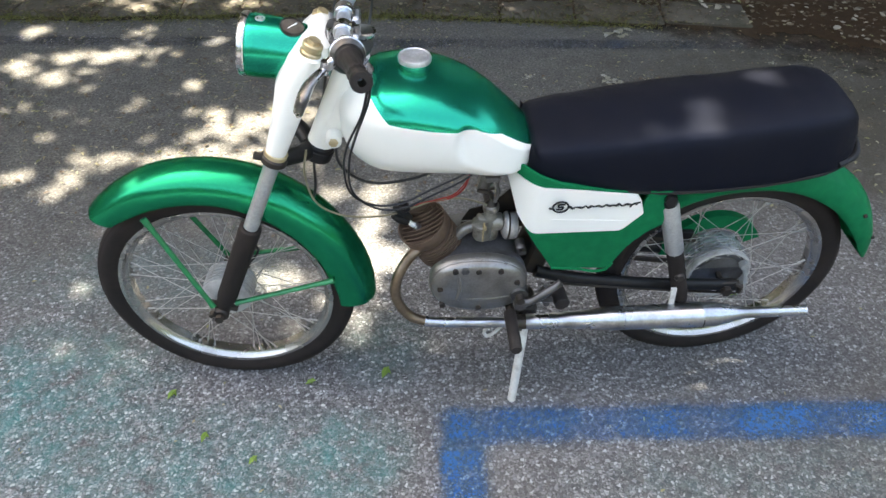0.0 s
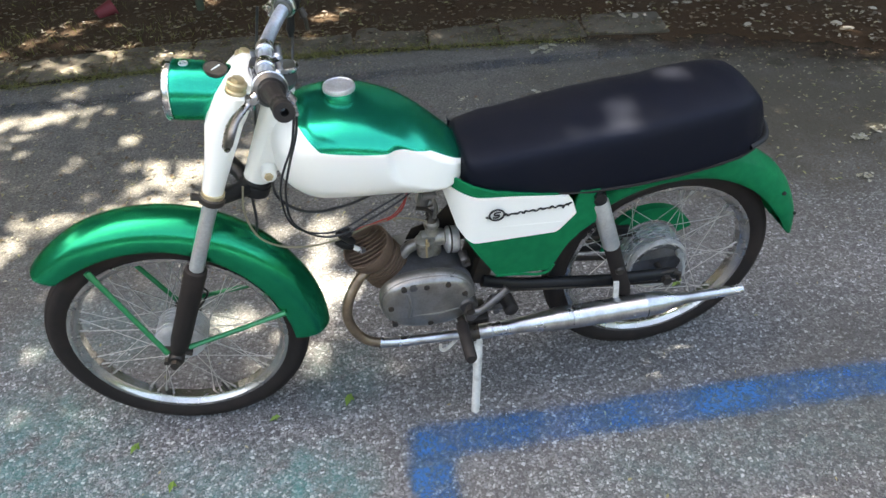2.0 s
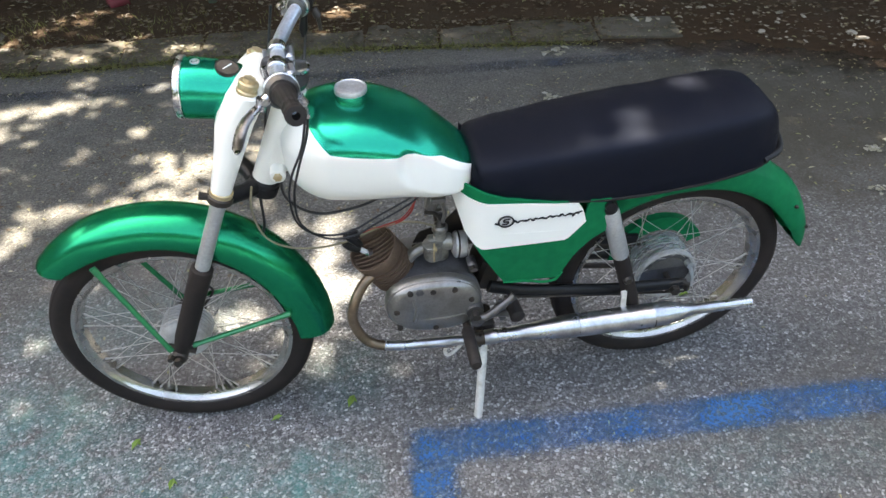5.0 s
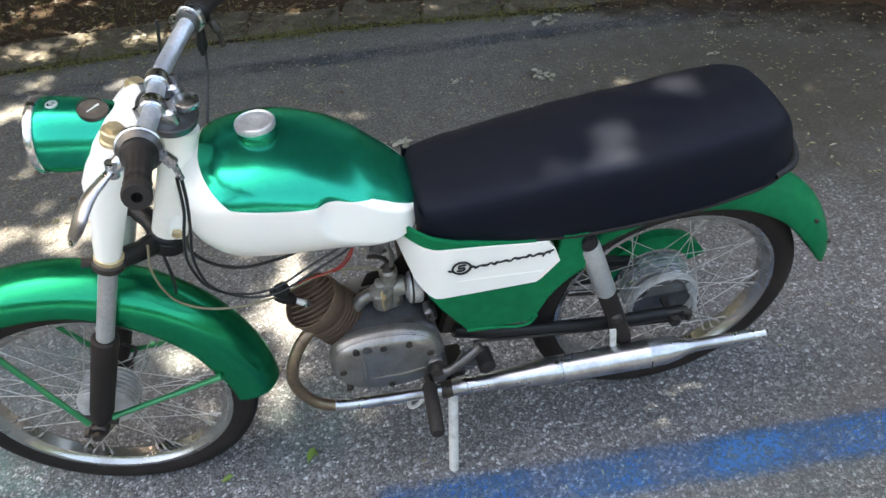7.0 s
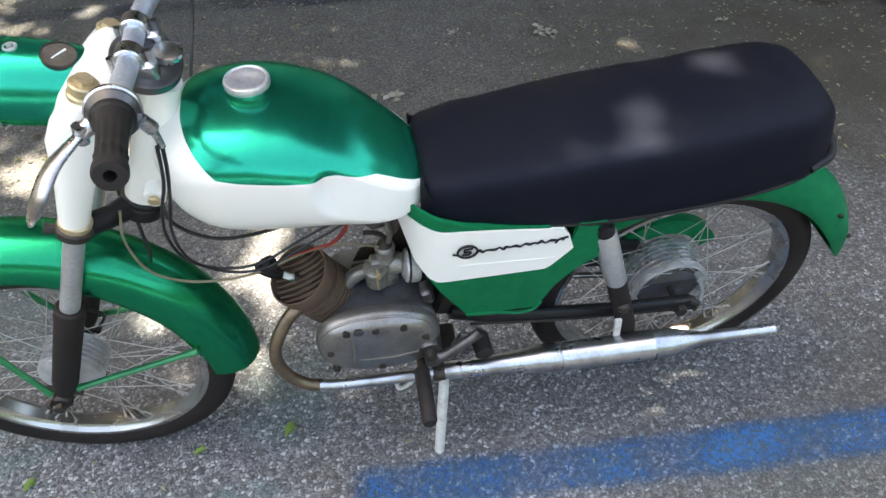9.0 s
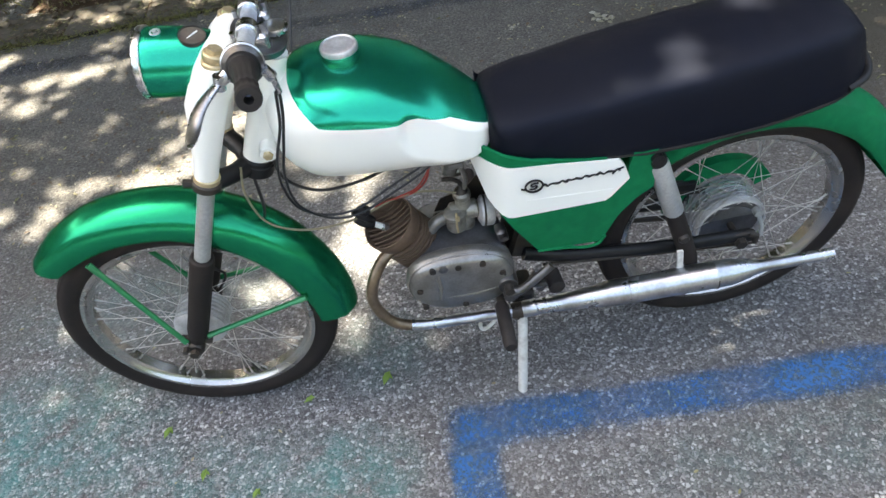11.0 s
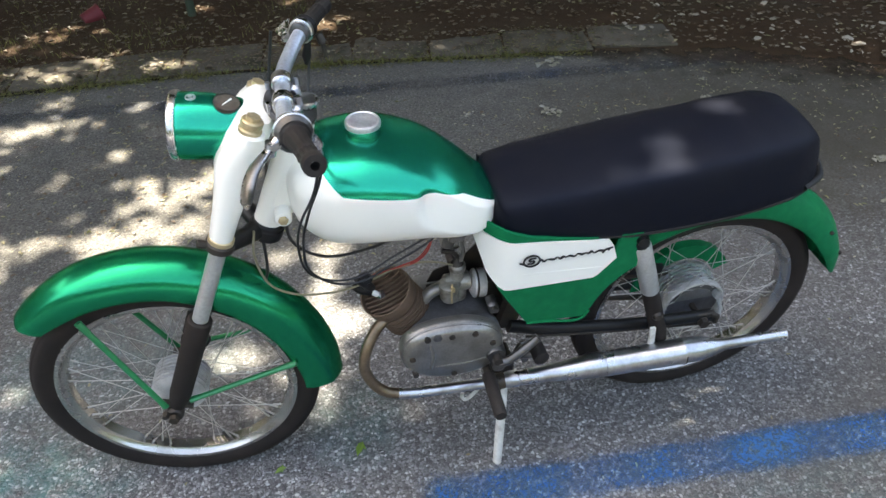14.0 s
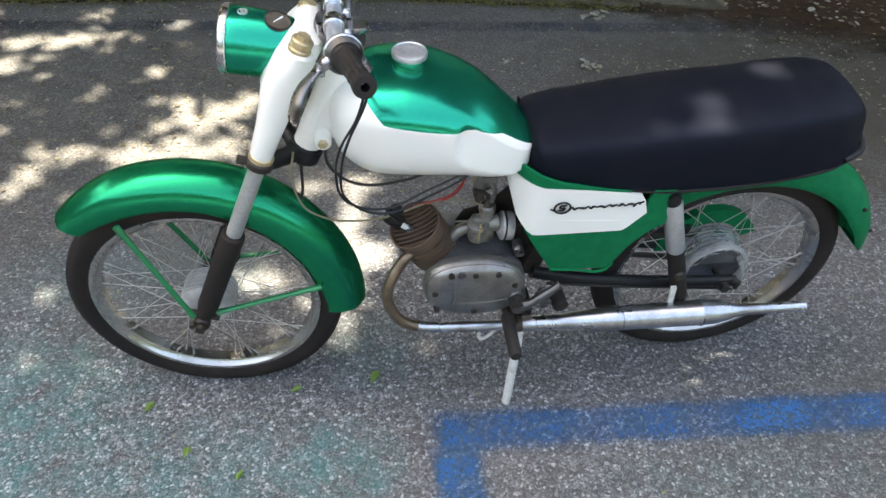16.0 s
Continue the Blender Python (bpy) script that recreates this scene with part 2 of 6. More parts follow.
def asphalt():
    """Worn asphalt with pale chippings, brown dirt and dust, teal spray traces and shade painted into the right side.
    """
    k = Nodes("worn_asphalt")
    warp = k.add("ShaderNodeVectorMath")
    warp.operation = "ADD"
    k.put(warp.inputs[0], k.co)
    wob = k.add("ShaderNodeTexNoise")
    k.put(wob.inputs["Vector"], k.co)
    wob.inputs["Scale"].default_value = 90.0
    small = k.add("ShaderNodeVectorMath")
    small.operation = "SCALE"
    k.put(small.inputs[0], wob.outputs["Color"])
    small.inputs["Scale"].default_value = 0.008
    k.put(warp.inputs[1], small.outputs[0])
    co = warp.outputs[0]
    d1, tone1 = k.cells(124.0, "Distance", co, "DISTANCE_TO_EDGE"), k.cells(124.0, "Color", co)
    tone2 = k.cells(270.0, "Color", co)
    one, two = k.add("ShaderNodeSeparateColor"), k.add("ShaderNodeSeparateColor")
    k.put(one.inputs[0], tone1)
    k.put(two.inputs[0], tone2)
    large, mid = k.noise(1.3, 6, 0.6), k.noise(7.0, 5, 0.6)
    # fine mortar of grit, then stones of every grey lying in it
    c = k.ramp(two.outputs[0], (0.0, (0.065, 0.062, 0.064)), (0.5, (0.15, 0.145, 0.148)), (0.8, (0.24, 0.232, 0.236)), (1.0, (0.38, 0.37, 0.37)))
    stones = k.ramp(one.outputs[0], (0.0, (0.09, 0.086, 0.088)), (0.35, (0.17, 0.164, 0.167)), (0.62, (0.29, 0.28, 0.283)), (0.85, (0.46, 0.455, 0.452)), (1.0, (0.68, 0.675, 0.665)))
    stones = k.mix(k.math("MULTIPLY", one.outputs[2], 0.35), stones, k.mix(1.0, stones, k.ramp(one.outputs[1], (0.0, (1.15, 0.98, 0.85)), (0.5, (1.0, 1.0, 1.0)), (1.0, (0.86, 0.98, 1.2))), "MULTIPLY"))
    lying = k.math("MULTIPLY", k.ramp(d1, (0.05, 0.0), (0.16, 1.0)), k.ramp(one.outputs[1], (0.22, 0.0), (0.36, 1.0)))
    c = k.mix(lying, c, stones)
    c = k.mix(k.ramp(large, (0.42, 0.0), (0.75, 0.45)), c, (0.125, 0.112, 0.092, 1))
    c = k.mix(k.ramp(mid, (0.55, 0.0), (0.8, 0.35)), c, (0.08, 0.078, 0.076, 1))
    # the far half is dustier and smoother than the half near the painted bay
    sep = k.add("ShaderNodeSeparateXYZ")
    k.put(sep.inputs[0], k.co)
    far = k.math("MULTIPLY", k.ramp(k.math("ADD", k.math("MULTIPLY", sep.outputs["Y"], 0.4), k.math("MULTIPLY", large, 0.25)), (0.12, 0.0), (0.50, 1.0)), 0.76)
    dust = k.mix(k.ramp(k.noise(105.0, 5, 0.75), (0.38, 0.0), (0.62, 1.0)), (0.042, 0.035, 0.027, 1), (0.215, 0.190, 0.152, 1))
    dust = k.mix(1.0, dust, k.ramp(k.noise(11.0, 5, 0.65), (0.3, 0.72), (0.7, 1.22)), "MULTIPLY")
    c = k.mix(far, c, dust)
    # brown dirt on the right side, painted darker in place of dimmer light there
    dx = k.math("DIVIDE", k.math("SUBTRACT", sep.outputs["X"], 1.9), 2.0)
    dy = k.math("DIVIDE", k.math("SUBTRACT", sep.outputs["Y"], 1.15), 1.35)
    dirt_and_shade = k.math("ADD", k.math("ADD", k.math("MULTIPLY", dx, dx), k.math("MULTIPLY", dy, dy)), k.math("MULTIPLY", k.noise(5.0, 6, 0.65), 0.9))
    c = k.mix(k.ramp(dirt_and_shade, (0.45, 0.85), (1.5, 0.0)), c, k.mix(k.noise(120.0, 4), (0.036, 0.030, 0.020, 1), (0.110, 0.092, 0.064, 1)))
    # teal overspray
    spray = 0.0
    for x, y, rx, ry, a in ((-0.30, -0.30, 0.18, 0.15, 0.95), (-1.08, -0.12, 0.42, 0.34, 0.92), (-0.66, -0.34, 0.55, 0.24, 0.70), (-0.2, 0.02, 0.14, 0.16, 0.4), (-0.9, 0.35, 0.5, 0.2, 0.3), (0.75, -0.42, 0.6, 0.12, 0.3)):
        dx = k.math("DIVIDE", k.math("SUBTRACT", sep.outputs["X"], x), rx)
        dy = k.math("DIVIDE", k.math("SUBTRACT", sep.outputs["Y"], y), ry)
        rr = k.math("ADD", k.math("MULTIPLY", dx, dx), k.math("MULTIPLY", dy, dy))
        spray = k.math("MAXIMUM", spray, k.math("MULTIPLY", k.ramp(rr, (0.0, 1.0), (1.0, 0.0)), a))
    spray = k.math("MULTIPLY", spray, k.ramp(k.noise(16.0, 6, 0.7), (0.34, 0.0), (0.70, 1.0)))
    c = k.mix(spray, c, k.mix(0.60, c, (0.035, 0.33, 0.32, 1)))
    # near right asphalt darkened in its colour, standing for weaker light on that side
    bx = k.math("DIVIDE", k.math("SUBTRACT", sep.outputs["X"], 1.15), 1.2)
    by = k.math("DIVIDE", k.math("ADD", sep.outputs["Y"], 0.30), 0.55)
    right_shade = k.math("ADD", k.math("ADD", k.math("MULTIPLY", bx, bx), k.math("MULTIPLY", by, by)), k.math("MULTIPLY", k.noise(4.0, 6, 0.65), 0.9))
    c = k.mix(k.ramp(right_shade, (0.4, 0.46), (1.5, 0.0)), c, (0.054, 0.053, 0.050, 1))
    c = k.mix(1.0, c, (0.835, 0.865, 0.875, 1), "MULTIPLY")
    k.set(Base_Color=c, Roughness=0.86, Specular_IOR_Level=0.35)
    h = k.math("ADD", k.math("MULTIPLY", lying, 0.8), k.math("MULTIPLY", k.noise(300.0, 3), 0.4))
    return k.bump(h, 0.9, 0.0045).m


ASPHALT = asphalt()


def road_paint(name, colour, cover):
    """Thin traffic paint, rubbed off the tops of the chippings."""
    k = Nodes(name)
    c = k.mix(k.noise(40.0, 5), (*colour, 1), tuple(v * 1.7 for v in colour))
    c = k.mix(k.ramp(k.cells(124.0, "Color"), (0.62, 0.0), (0.88, 0.24)), c, (0.24, 0.30, 0.40, 1))
    k.set(Base_Color=c, Roughness=0.7)
    wearing = k.math("ADD", k.math("MULTIPLY", k.noise(4.5, 5, 0.6), 0.62), k.math("MULTIPLY", k.noise(210.0, 4, 0.75), 0.60))
    wearing = k.math("ADD", wearing, k.math("MULTIPLY", k.ramp(k.cells(124.0, "Color"), (0.45, 0.0), (0.85, 1.0)), 0.13))
    told = k.add("ShaderNodeAttribute")
    told.attribute_name = "cover"
    edge = told.outputs["Fac"]
    gone = k.ramp(k.math("ADD", wearing, k.math("MULTIPLY", k.math("SUBTRACT", 1.0, edge), 0.5)), (cover - 0.14, 0.06), (cover + 0.20, 0.95))
    clear = k.add("ShaderNodeBsdfTransparent")
    both = k.add("ShaderNodeMixShader")
    k.put(both.inputs[0], gone)
    k.put(both.inputs[1], k.b.outputs[0])
    k.put(both.inputs[2], clear.outputs[0])
    k.put(k.out.inputs["Surface"], both.outputs[0])
    return k.bump(k.noise(200.0, 3), 0.4, 0.002).m


BLUE = road_paint("worn_blue_paint", (0.006, 0.070, 0.185), 0.63)
OLD_BLUE = road_paint("faded_old_blue_paint", (0.03, 0.04, 0.06), 0.54)


def soil():
    k = Nodes("leafy_soil")
    c = k.mix(k.noise(30.0, 6, 0.65), (0.020, 0.011, 0.0055, 1), (0.080, 0.045, 0.022, 1))
    c = k.mix(k.ramp(k.noise(2.2, 5), (0.45, 0.0), (0.7, 0.6)), c, (0.060, 0.044, 0.026, 1))
    k.set(Base_Color=c, Roughness=0.95, Specular_IOR_Level=0.2)
    # thin smears of it let the asphalt show
    told = k.add("ShaderNodeAttribute")
    told.attribute_name = "cover"
    lying = k.math("ADD", told.outputs["Fac"], k.math("MULTIPLY", k.math("SUBTRACT", k.noise(7.0, 7, 0.7), 0.5), 1.1))
    both = k.add("ShaderNodeMixShader")
    k.put(both.inputs[0], k.ramp(lying, (0.22, 0.0), (0.72, 1.0)))
    k.put(both.inputs[1], k.add("ShaderNodeBsdfTransparent").outputs[0])
    k.put(both.inputs[2], k.b.outputs[0])
    k.put(k.out.inputs["Surface"], both.outputs[0])
    return k.bump(k.noise(80.0, 5, 0.7), 0.8, 0.02).m


SOIL = soil()
SLAB = worn("kerb_concrete", (0.092, 0.077, 0.056), 0.9, 0, (0.040, 0.036, 0.019), 0.9, 90, 9, 0.5, 0, 0.003)


# ---------------------------------------------------------------- mesh tools
def mesh(name, verts, faces, material, smooth=38.0):
    me = bpy.data.meshes.new(name)
    me.from_pydata([tuple(v) for v in verts], [], [tuple(f) for f in faces])
    for m in material if isinstance(material, (list, tuple)) else [material]:
        me.materials.append(m)
    if smooth:
        me.shade_smooth()
        me.set_sharp_from_angle(angle=radians(smooth))
    me.update()
    return me


def part(name, shape, material, parent, label="", smooth=38.0):
    """Links one mesh (verts, faces) as one object under a thing or a part."""
    ob = new(name, mesh(name, shape[0], shape[1], material, smooth))
    ob.parent = parent
    return tagged(ob, label)


def joined(*shapes):
    verts, faces = [], []
    for v, f in shapes:
        n = len(verts)
        verts += [tuple(p) for p in v]
        faces += [tuple(i + n for i in q) for q in f]
    return verts, faces


def flipped(shape):
    """The shape mirrored to the bike's other side."""
    return [(x, -y, z) for x, y, z in shape[0]], [tuple(reversed(f)) for f in shape[1]]


def grid(rows, close_u=False, close_v=False):
    """A sheet through rows of points. close_v joins each row's end to its start, close_u the last row to the first."""
    nu, nv = len(rows), len(rows[0])
    faces = []
    for i in range(nu if close_u else nu - 1):
        for j in range(nv if close_v else nv - 1):
            a, b = i * nv + j, i * nv + (j + 1) % nv
            c, d = ((i + 1) % nu) * nv + (j + 1) % nv, ((i + 1) % nu) * nv + j
            faces.append((a, b, c, d))
    return [p for r in rows for p in r], faces


def capped(rows):
    """A closed tube of rings with flat ends."""
    v, f = grid(rows, close_v=True)
    n = len(rows[0])
    return v, f + [tuple(reversed(range(n))), tuple(range(len(v) - n, len(v)))]


def curve(points, steps=6):
    """Catmull-Rom points through the given ones."""
    p = [Vector(q) for q in points]
    p = [2 * p[0] - p[1]] + p + [2 * p[-1] - p[-2]]
    out = []
    for i in range(1, len(p) - 2):
        for s in range(steps):
            t = s / steps
            out.append(0.5 * (2 * p[i] + (p[i + 1] - p[i - 1]) * t + (2 * p[i - 1] - 5 * p[i] + 4 * p[i + 1] - p[i + 2]) * t * t + (3 * p[i] - p[i - 1] - 3 * p[i + 1] + p[i + 2]) * t**3))
    return out + [p[-2]]


def tube(points, radius, n=12, squash=1.0):
    """A round bar along points; radius is one number or one for each point."""
    p = [Vector(q) for q in points]
    radii = radius if isinstance(radius, (list, tuple)) else [radius] * len(p)
    rows, side = [], None
    for i, q in enumerate(p):
        t = (p[min(i + 1, len(p) - 1)] - p[max(i - 1, 0)]).normalized()
        if side is None:
            side = t.cross(Vector((0, 0, 1)) if abs(t.z) < 0.9 else Vector((0, 1, 0))).normalized()
        side = (side - t * side.dot(t)).normalized()
        up = t.cross(side)
        rows.append([q + radii[i] * (math.cos(a) * side + squash * math.sin(a) * up) for a in (2 * math.pi * j / n for j in range(n))])
    return capped(rows)


def turned(profile, at=(0, 0, 0), axis=(0, 1, 0), n=32, closed=False):
    """A lathed shape: profile of (along, radius) round the axis."""
    a = Vector(axis).normalized()
    s = a.cross(Vector((0, 0, 1)) if abs(a.z) < 0.9 else Vector((1, 0, 0))).normalized()
    u = s.cross(a)
    rows = [[Vector(at) + a * h + r * (math.cos(g) * s + math.sin(g) * u) for g in (2 * math.pi * j / n for j in range(n))] for h, r in profile]
    return grid(rows, close_u=closed, close_v=True) if closed else capped(rows)


def plate(outline, thick, place, rim=0.0):
    """A flat sheet cut to an outline of (a, b), with rounded rims; place maps (a, b, depth) to a point."""
    n = len(outline)
    cx, cy = sum(p[0] for p in outline) / n, sum(p[1] for p in outline) / n
    k = 1 - rim
    inner = [(cx + (a - cx) * k, cy + (b - cy) * k) for a, b in outline]
    rows = [[place(a, b, thick / 2) for a, b in inner], [place(a, b, thick / 2 * 0.4) for a, b in outline], [place(a, b, -thick / 2 * 0.4) for a, b in outline], [place(a, b, -thick / 2) for a, b in inner]]
    return capped(rows)


def block(size, at, turn=None, bevel=0.002):
    """A box with chamfered edges."""
    x, y, z = (s / 2 for s in size)
    b = min(bevel, x * 0.4, y * 0.4, z * 0.4)
    ring = lambda h, c: [(-x + c, -y + c + b, h), (-x + c + b, -y + c, h), (x - c - b, -y + c, h), (x - c, -y + c + b, h), (x - c, y - c - b, h), (x - c - b, y - c, h), (-x + c + b, y - c, h), (-x + c, y - c - b, h)]
    v, f = capped([ring(-z, b), ring(-z + b, 0), ring(z - b, 0), ring(z, b)])
    m = Matrix.Translation(at) @ (turn or Matrix())
    return [m @ Vector(p) for p in v], f


def lerp(table, x):
    return float(np.interp(x, [p[0] for p in table], [p[1] for p in table]))


def smooth(table, x):
    """A flowing line through (x, y) rows, without overshoot."""
    xs, ys = [p[0] for p in table], [p[1] for p in table]
    i = min(max(int(np.searchsorted(xs, x)) - 1, 0), len(xs) - 2)
    slope = [(ys[k + 1] - ys[k]) / (xs[k + 1] - xs[k]) for k in range(len(xs) - 1)]

    def tangent(k):
        if k in (0, len(xs) - 1):
            return slope[0 if k == 0 else -1]
        a, e = slope[k - 1], slope[k]
        return 2 * a * e / (a + e) if a * e > 0 else 0.0

    h = xs[i + 1] - xs[i]
    t = min(1.0, max(0.0, (x - xs[i]) / h))
    return (2 * t**3 - 3 * t * t + 1) * ys[i] + (t**3 - 2 * t * t + t) * h * tangent(i) + (3 * t * t - 2 * t**3) * ys[i + 1] + (t**3 - t * t) * h * tangent(i + 1)


# ---------------------------------------------------------------- ground, kerb, soil
def seam(x):
    """Where the asphalt meets the kerb stones and, further along, the soil."""
    return lerp([(-9, 2.75), (-3, 2.42), (-1.6, 2.30), (-0.8, 2.31), (0, 2.26), (0.9, 2.12), (1.5, 2.04), (1.9, 1.93), (2.35, 1.66), (2.75, 1.30), (3.4, 0.6), (4.6, -0.3), (9, -2.0)], x)


def ground_sheet():
    far = 400.0
    xs = [-far, -60, -12] + [i * 0.5 for i in range(-18, 19)] + [12, 60, far]
    ys = [-far, -60, -12] + [i * 0.5 for i in range(-12, 21)] + [14, 60, far]
    rows = [[(x, y, 0.0) for x in xs] for y in ys]
    v, f = grid(rows)
    return new("ground", mesh("ground", v, f, ASPHALT, 0))


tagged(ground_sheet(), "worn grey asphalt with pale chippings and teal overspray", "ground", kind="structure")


def soil_sheet():
    """Soil that laps thinly over the asphalt where no kerb holds it back."""
    rows, cover = [], []
    steps = [-1.0, -0.8, -0.6, -0.4, -0.2, 0, 0.03, 0.08] + [0.16 + 0.12 * i for i in range(40)] + [6, 8, 12, 20]
    xs = [-9 + 0.12 * i for i in range(151)]
    for s in steps:
        row = []
        for x in xs:
            lap = 0.01 + 0.55 * min(1.0, max(0.0, (x - 1.0) / 0.7))
            y = seam(x) + (s * lap if s < 0 else s) - 0.02
            lift = min(1.0, max(0.0, s) / 0.5)
            row.append((x, y, 0.0035 + lift * (0.018 + 0.035 * noise.noise((x * 1.7, y * 1.7, 3.0)) + 0.012 * noise.noise((x * 7, y * 7, 1.0)))))
            cover.append(min(1.0, max(0.0, 0.62 + 0.62 * s)) if s < 0 else min(1.0, 0.62 + 4 * s))
        rows.append(row)
    me = mesh("soil", *grid(rows), SOIL)
    me.attributes.new("cover", "FLOAT", "POINT").data.foreach_set("value", cover)
    return new("soil", me)


tagged(soil_sheet(), "dark brown soil strewn with dead leaves beside the asphalt", "ground", kind="structure")


def line_strip(name, p, q, width, material, label):
    """A painted strip, its cover thinning out towards ragged rims."""
    p, q = Vector((*p, 0)), Vector((*q, 0))
    ahead = (q - p).normalized()
    side = Vector((-ahead.y, ahead.x, 0))
    steps = max(2, int((q - p).length / 0.05))
    profile = ((-0.62, 0.0), (-0.47, 0.75), (-0.3, 1.0), (0.3, 1.0), (0.47, 0.75), (0.62, 0.0))
    rows, cover = [], []
    for i in range(steps + 1):
        c = p.lerp(q, i / steps)
        rows.append([(*(c + side * width * a).xy, 0.0022 if width > 0.11 else 0.0030) for a, _ in profile])
        end = 0.3 if i in (0, steps) else 1.0
        cover += [w * end for _, w in profile]
    v, f = grid(rows)
    me = mesh(name, v, f, material, 0)
    me.attributes.new("cover", "FLOAT", "POINT").data.foreach_set("value", cover)
    return tagged(new(name, me), label, "road marking", kind="structure")


line_strip("parking_line", (-0.092, -0.232), (3.2, -0.40), 0.112, BLUE, "worn blue parking bay line painted on the asphalt")
line_strip("parking_line", (-0.028, -0.262), (-0.045, -2.6), 0.108, BLUE, "worn blue parking bay line painted on the asphalt")
line_strip("parking_line", (-3.6, 2.17), (2.1, 1.80), 0.12, OLD_BLUE, "faded old dark blue line on the asphalt near the kerb")


# ---------------------------------------------------------------- the moped
moped = new("moped")
moped.matrix_world = pose(0, -0.010, 0, 4.5, 0, 0)
tagged(moped, "vintage green and white moped leaning on its side stand", "motorcycle")
FRONT, REAR, AXLE = -0.542, 0.597, 0.287
RIM_R, TYRE_R = 0.2375, 0.2855


def wheel(name, x, hub_profile, flange, plate_profile, label):
    """hub > tyre, rim, spokes, brake plate; built round the origin with the axle along y."""
    w = part(name, turned(hub_profile, n=48), RIBBED if name.startswith("rear") else HUB, moped, label)
    w.location = (x, 0, AXLE)
    rim = [(-0.0225, 0.2295), (-0.0225, RIM_R), (-0.0195, RIM_R + 0.0005), (-0.0175, 0.2335), (-0.0165, 0.2300), (-0.012, 0.2275), (-0.009, 0.2215), (0.009, 0.2215), (0.012, 0.2275), (0.0165, 0.2300), (0.0175, 0.2335), (0.0195, RIM_R + 0.0005), (0.0225, RIM_R), (0.0225, 0.2295), (0.0185, 0.2262), (0.0145, 0.2235), (0.011, 0.2175), (-0.011, 0.2175), (-0.0145, 0.2235), (-0.0185, 0.2262)]
    part("rim", turned(rim, n=96, closed=True), RIM, w, "dull chromed steel rim")
    # tyre: sidewall bulge and a ribbed tread
    side = [(0.017, 0.2335), (0.0215, 0.2390), (0.0262, 0.2480), (0.0290, 0.2580), (0.0285, 0.2670), (0.0255, 0.2740)]
    tread = []
    for a, b in ((0.0225, 0.0150), (0.0130, 0.0060), (0.0040, -0.0040), (-0.0060, -0.0130), (-0.0150, -0.0225)):
        crown = lambda s: TYRE_R - 12.0 * s * s
        tread += [(a, crown(a) - 0.003), (a - 0.0008, crown(a)), (b + 0.0008, crown(b)), (b, crown(b) - 0.003)]
    outer = side + tread + [(-s, r) for s, r in reversed(side)]
    v, f = turned(outer + [(-0.012, 0.2300), (0.012, 0.2300)], n=120, closed=True)
    part("tyre", (v, f), RUBBER, w, "black ribbed tyre with brown dusty sidewall")
    # spokes, cross-laced: nine from each face of each flange
    for lateral, lean, first in ((-flange[0], 1, 0.0), (-flange[0] + 0.004, -1, 10.0), (flange[0], 1, 5.0), (flange[0] - 0.004, -1, 15.0)):
        sw = radians(58) * lean
        a = Vector((flange[1] * math.sin(sw), lateral, flange[1] * math.cos(sw)))
        e = Vector((0.0, -0.003 if lateral < 0 else 0.003, 0.2165))
        d = (e - a).normalized()
        shape = joined(tube([a, e - d * 0.015], 0.00095, 6), tube([e - d * 0.017, e - d * 0.002, e], [0.0019, 0.0024, 0.0029], 6))
        me = mesh("spoke", *shape, STEEL)
        for i in range(9):
            s = new("spoke", me)
            s.parent = w
            s.rotation_euler = (0, radians(first + 40 * i + (6 if name.startswith("rear") else 0)), 0)
    part("brake_plate", turned(plate_profile, n=40), ALLOY if name.startswith("rear") else HUB, w, "dusty cast brake plate")
    # tyre valve
    part("valve", tube([(0.05, 0, -0.210), (0.045, 0, -0.188)], [0.0032, 0.0026], 8), IRON, w)
    return w


def finned(r, half, ribs, low, deep=0.007, thick=0.0018):
    """A hub drum with cooling ribs."""
    out = [(-half, low * 0.6), (-half, low)]
    for i in range(ribs):
        c = -half + 0.006 + (2 * half - 0.012) * i / (ribs - 1)
        out += [(c - thick - 0.0014, r - deep), (c - thick, r), (c + thick, r), (c + thick + 0.0014, r - deep)]
    return out + [(half, low), (half, low * 0.6)]


front_wheel = wheel("front_wheel", FRONT, finned(0.056, 0.030, 6, 0.048), (0.030, 0.046), [(-0.0315, 0.012), (-0.037, 0.020), (-0.0375, 0.044), (-0.033, 0.0525), (-0.030, 0.053)], "front spoked wheel with finned alloy drum hub")
rear_wheel = wheel("rear_wheel", REAR, [(y + 0.020, r) for y, r in finned(0.077, 0.036, 7, 0.066, 0.013, 0.0021)], (0.036, 0.071), [(-0.0195, 0.012), (-0.0200, 0.022), (-0.0180, 0.028), (-0.0175, 0.058), (-0.016, 0.0655)], "rear spoked wheel with finned alloy drum hub")
part("axle", joined(tube([(0, -0.078, 0), (0, 0.078, 0)], 0.007, 10), turned([(-0.084, 0.012), (-0.074, 0.014), (-0.070, 0.011)], n=6)), GREASE, rear_wheel, "greasy axle with hexagon nuts")
part("axle", joined(tube([(0, -0.098, 0), (0, 0.098, 0)], 0.007, 10), turned([(-0.104, 0.010), (-0.096, 0.011), (-0.095, 0.008)], n=6)), GREASE, front_wheel, "greasy axle with hexagon nuts")
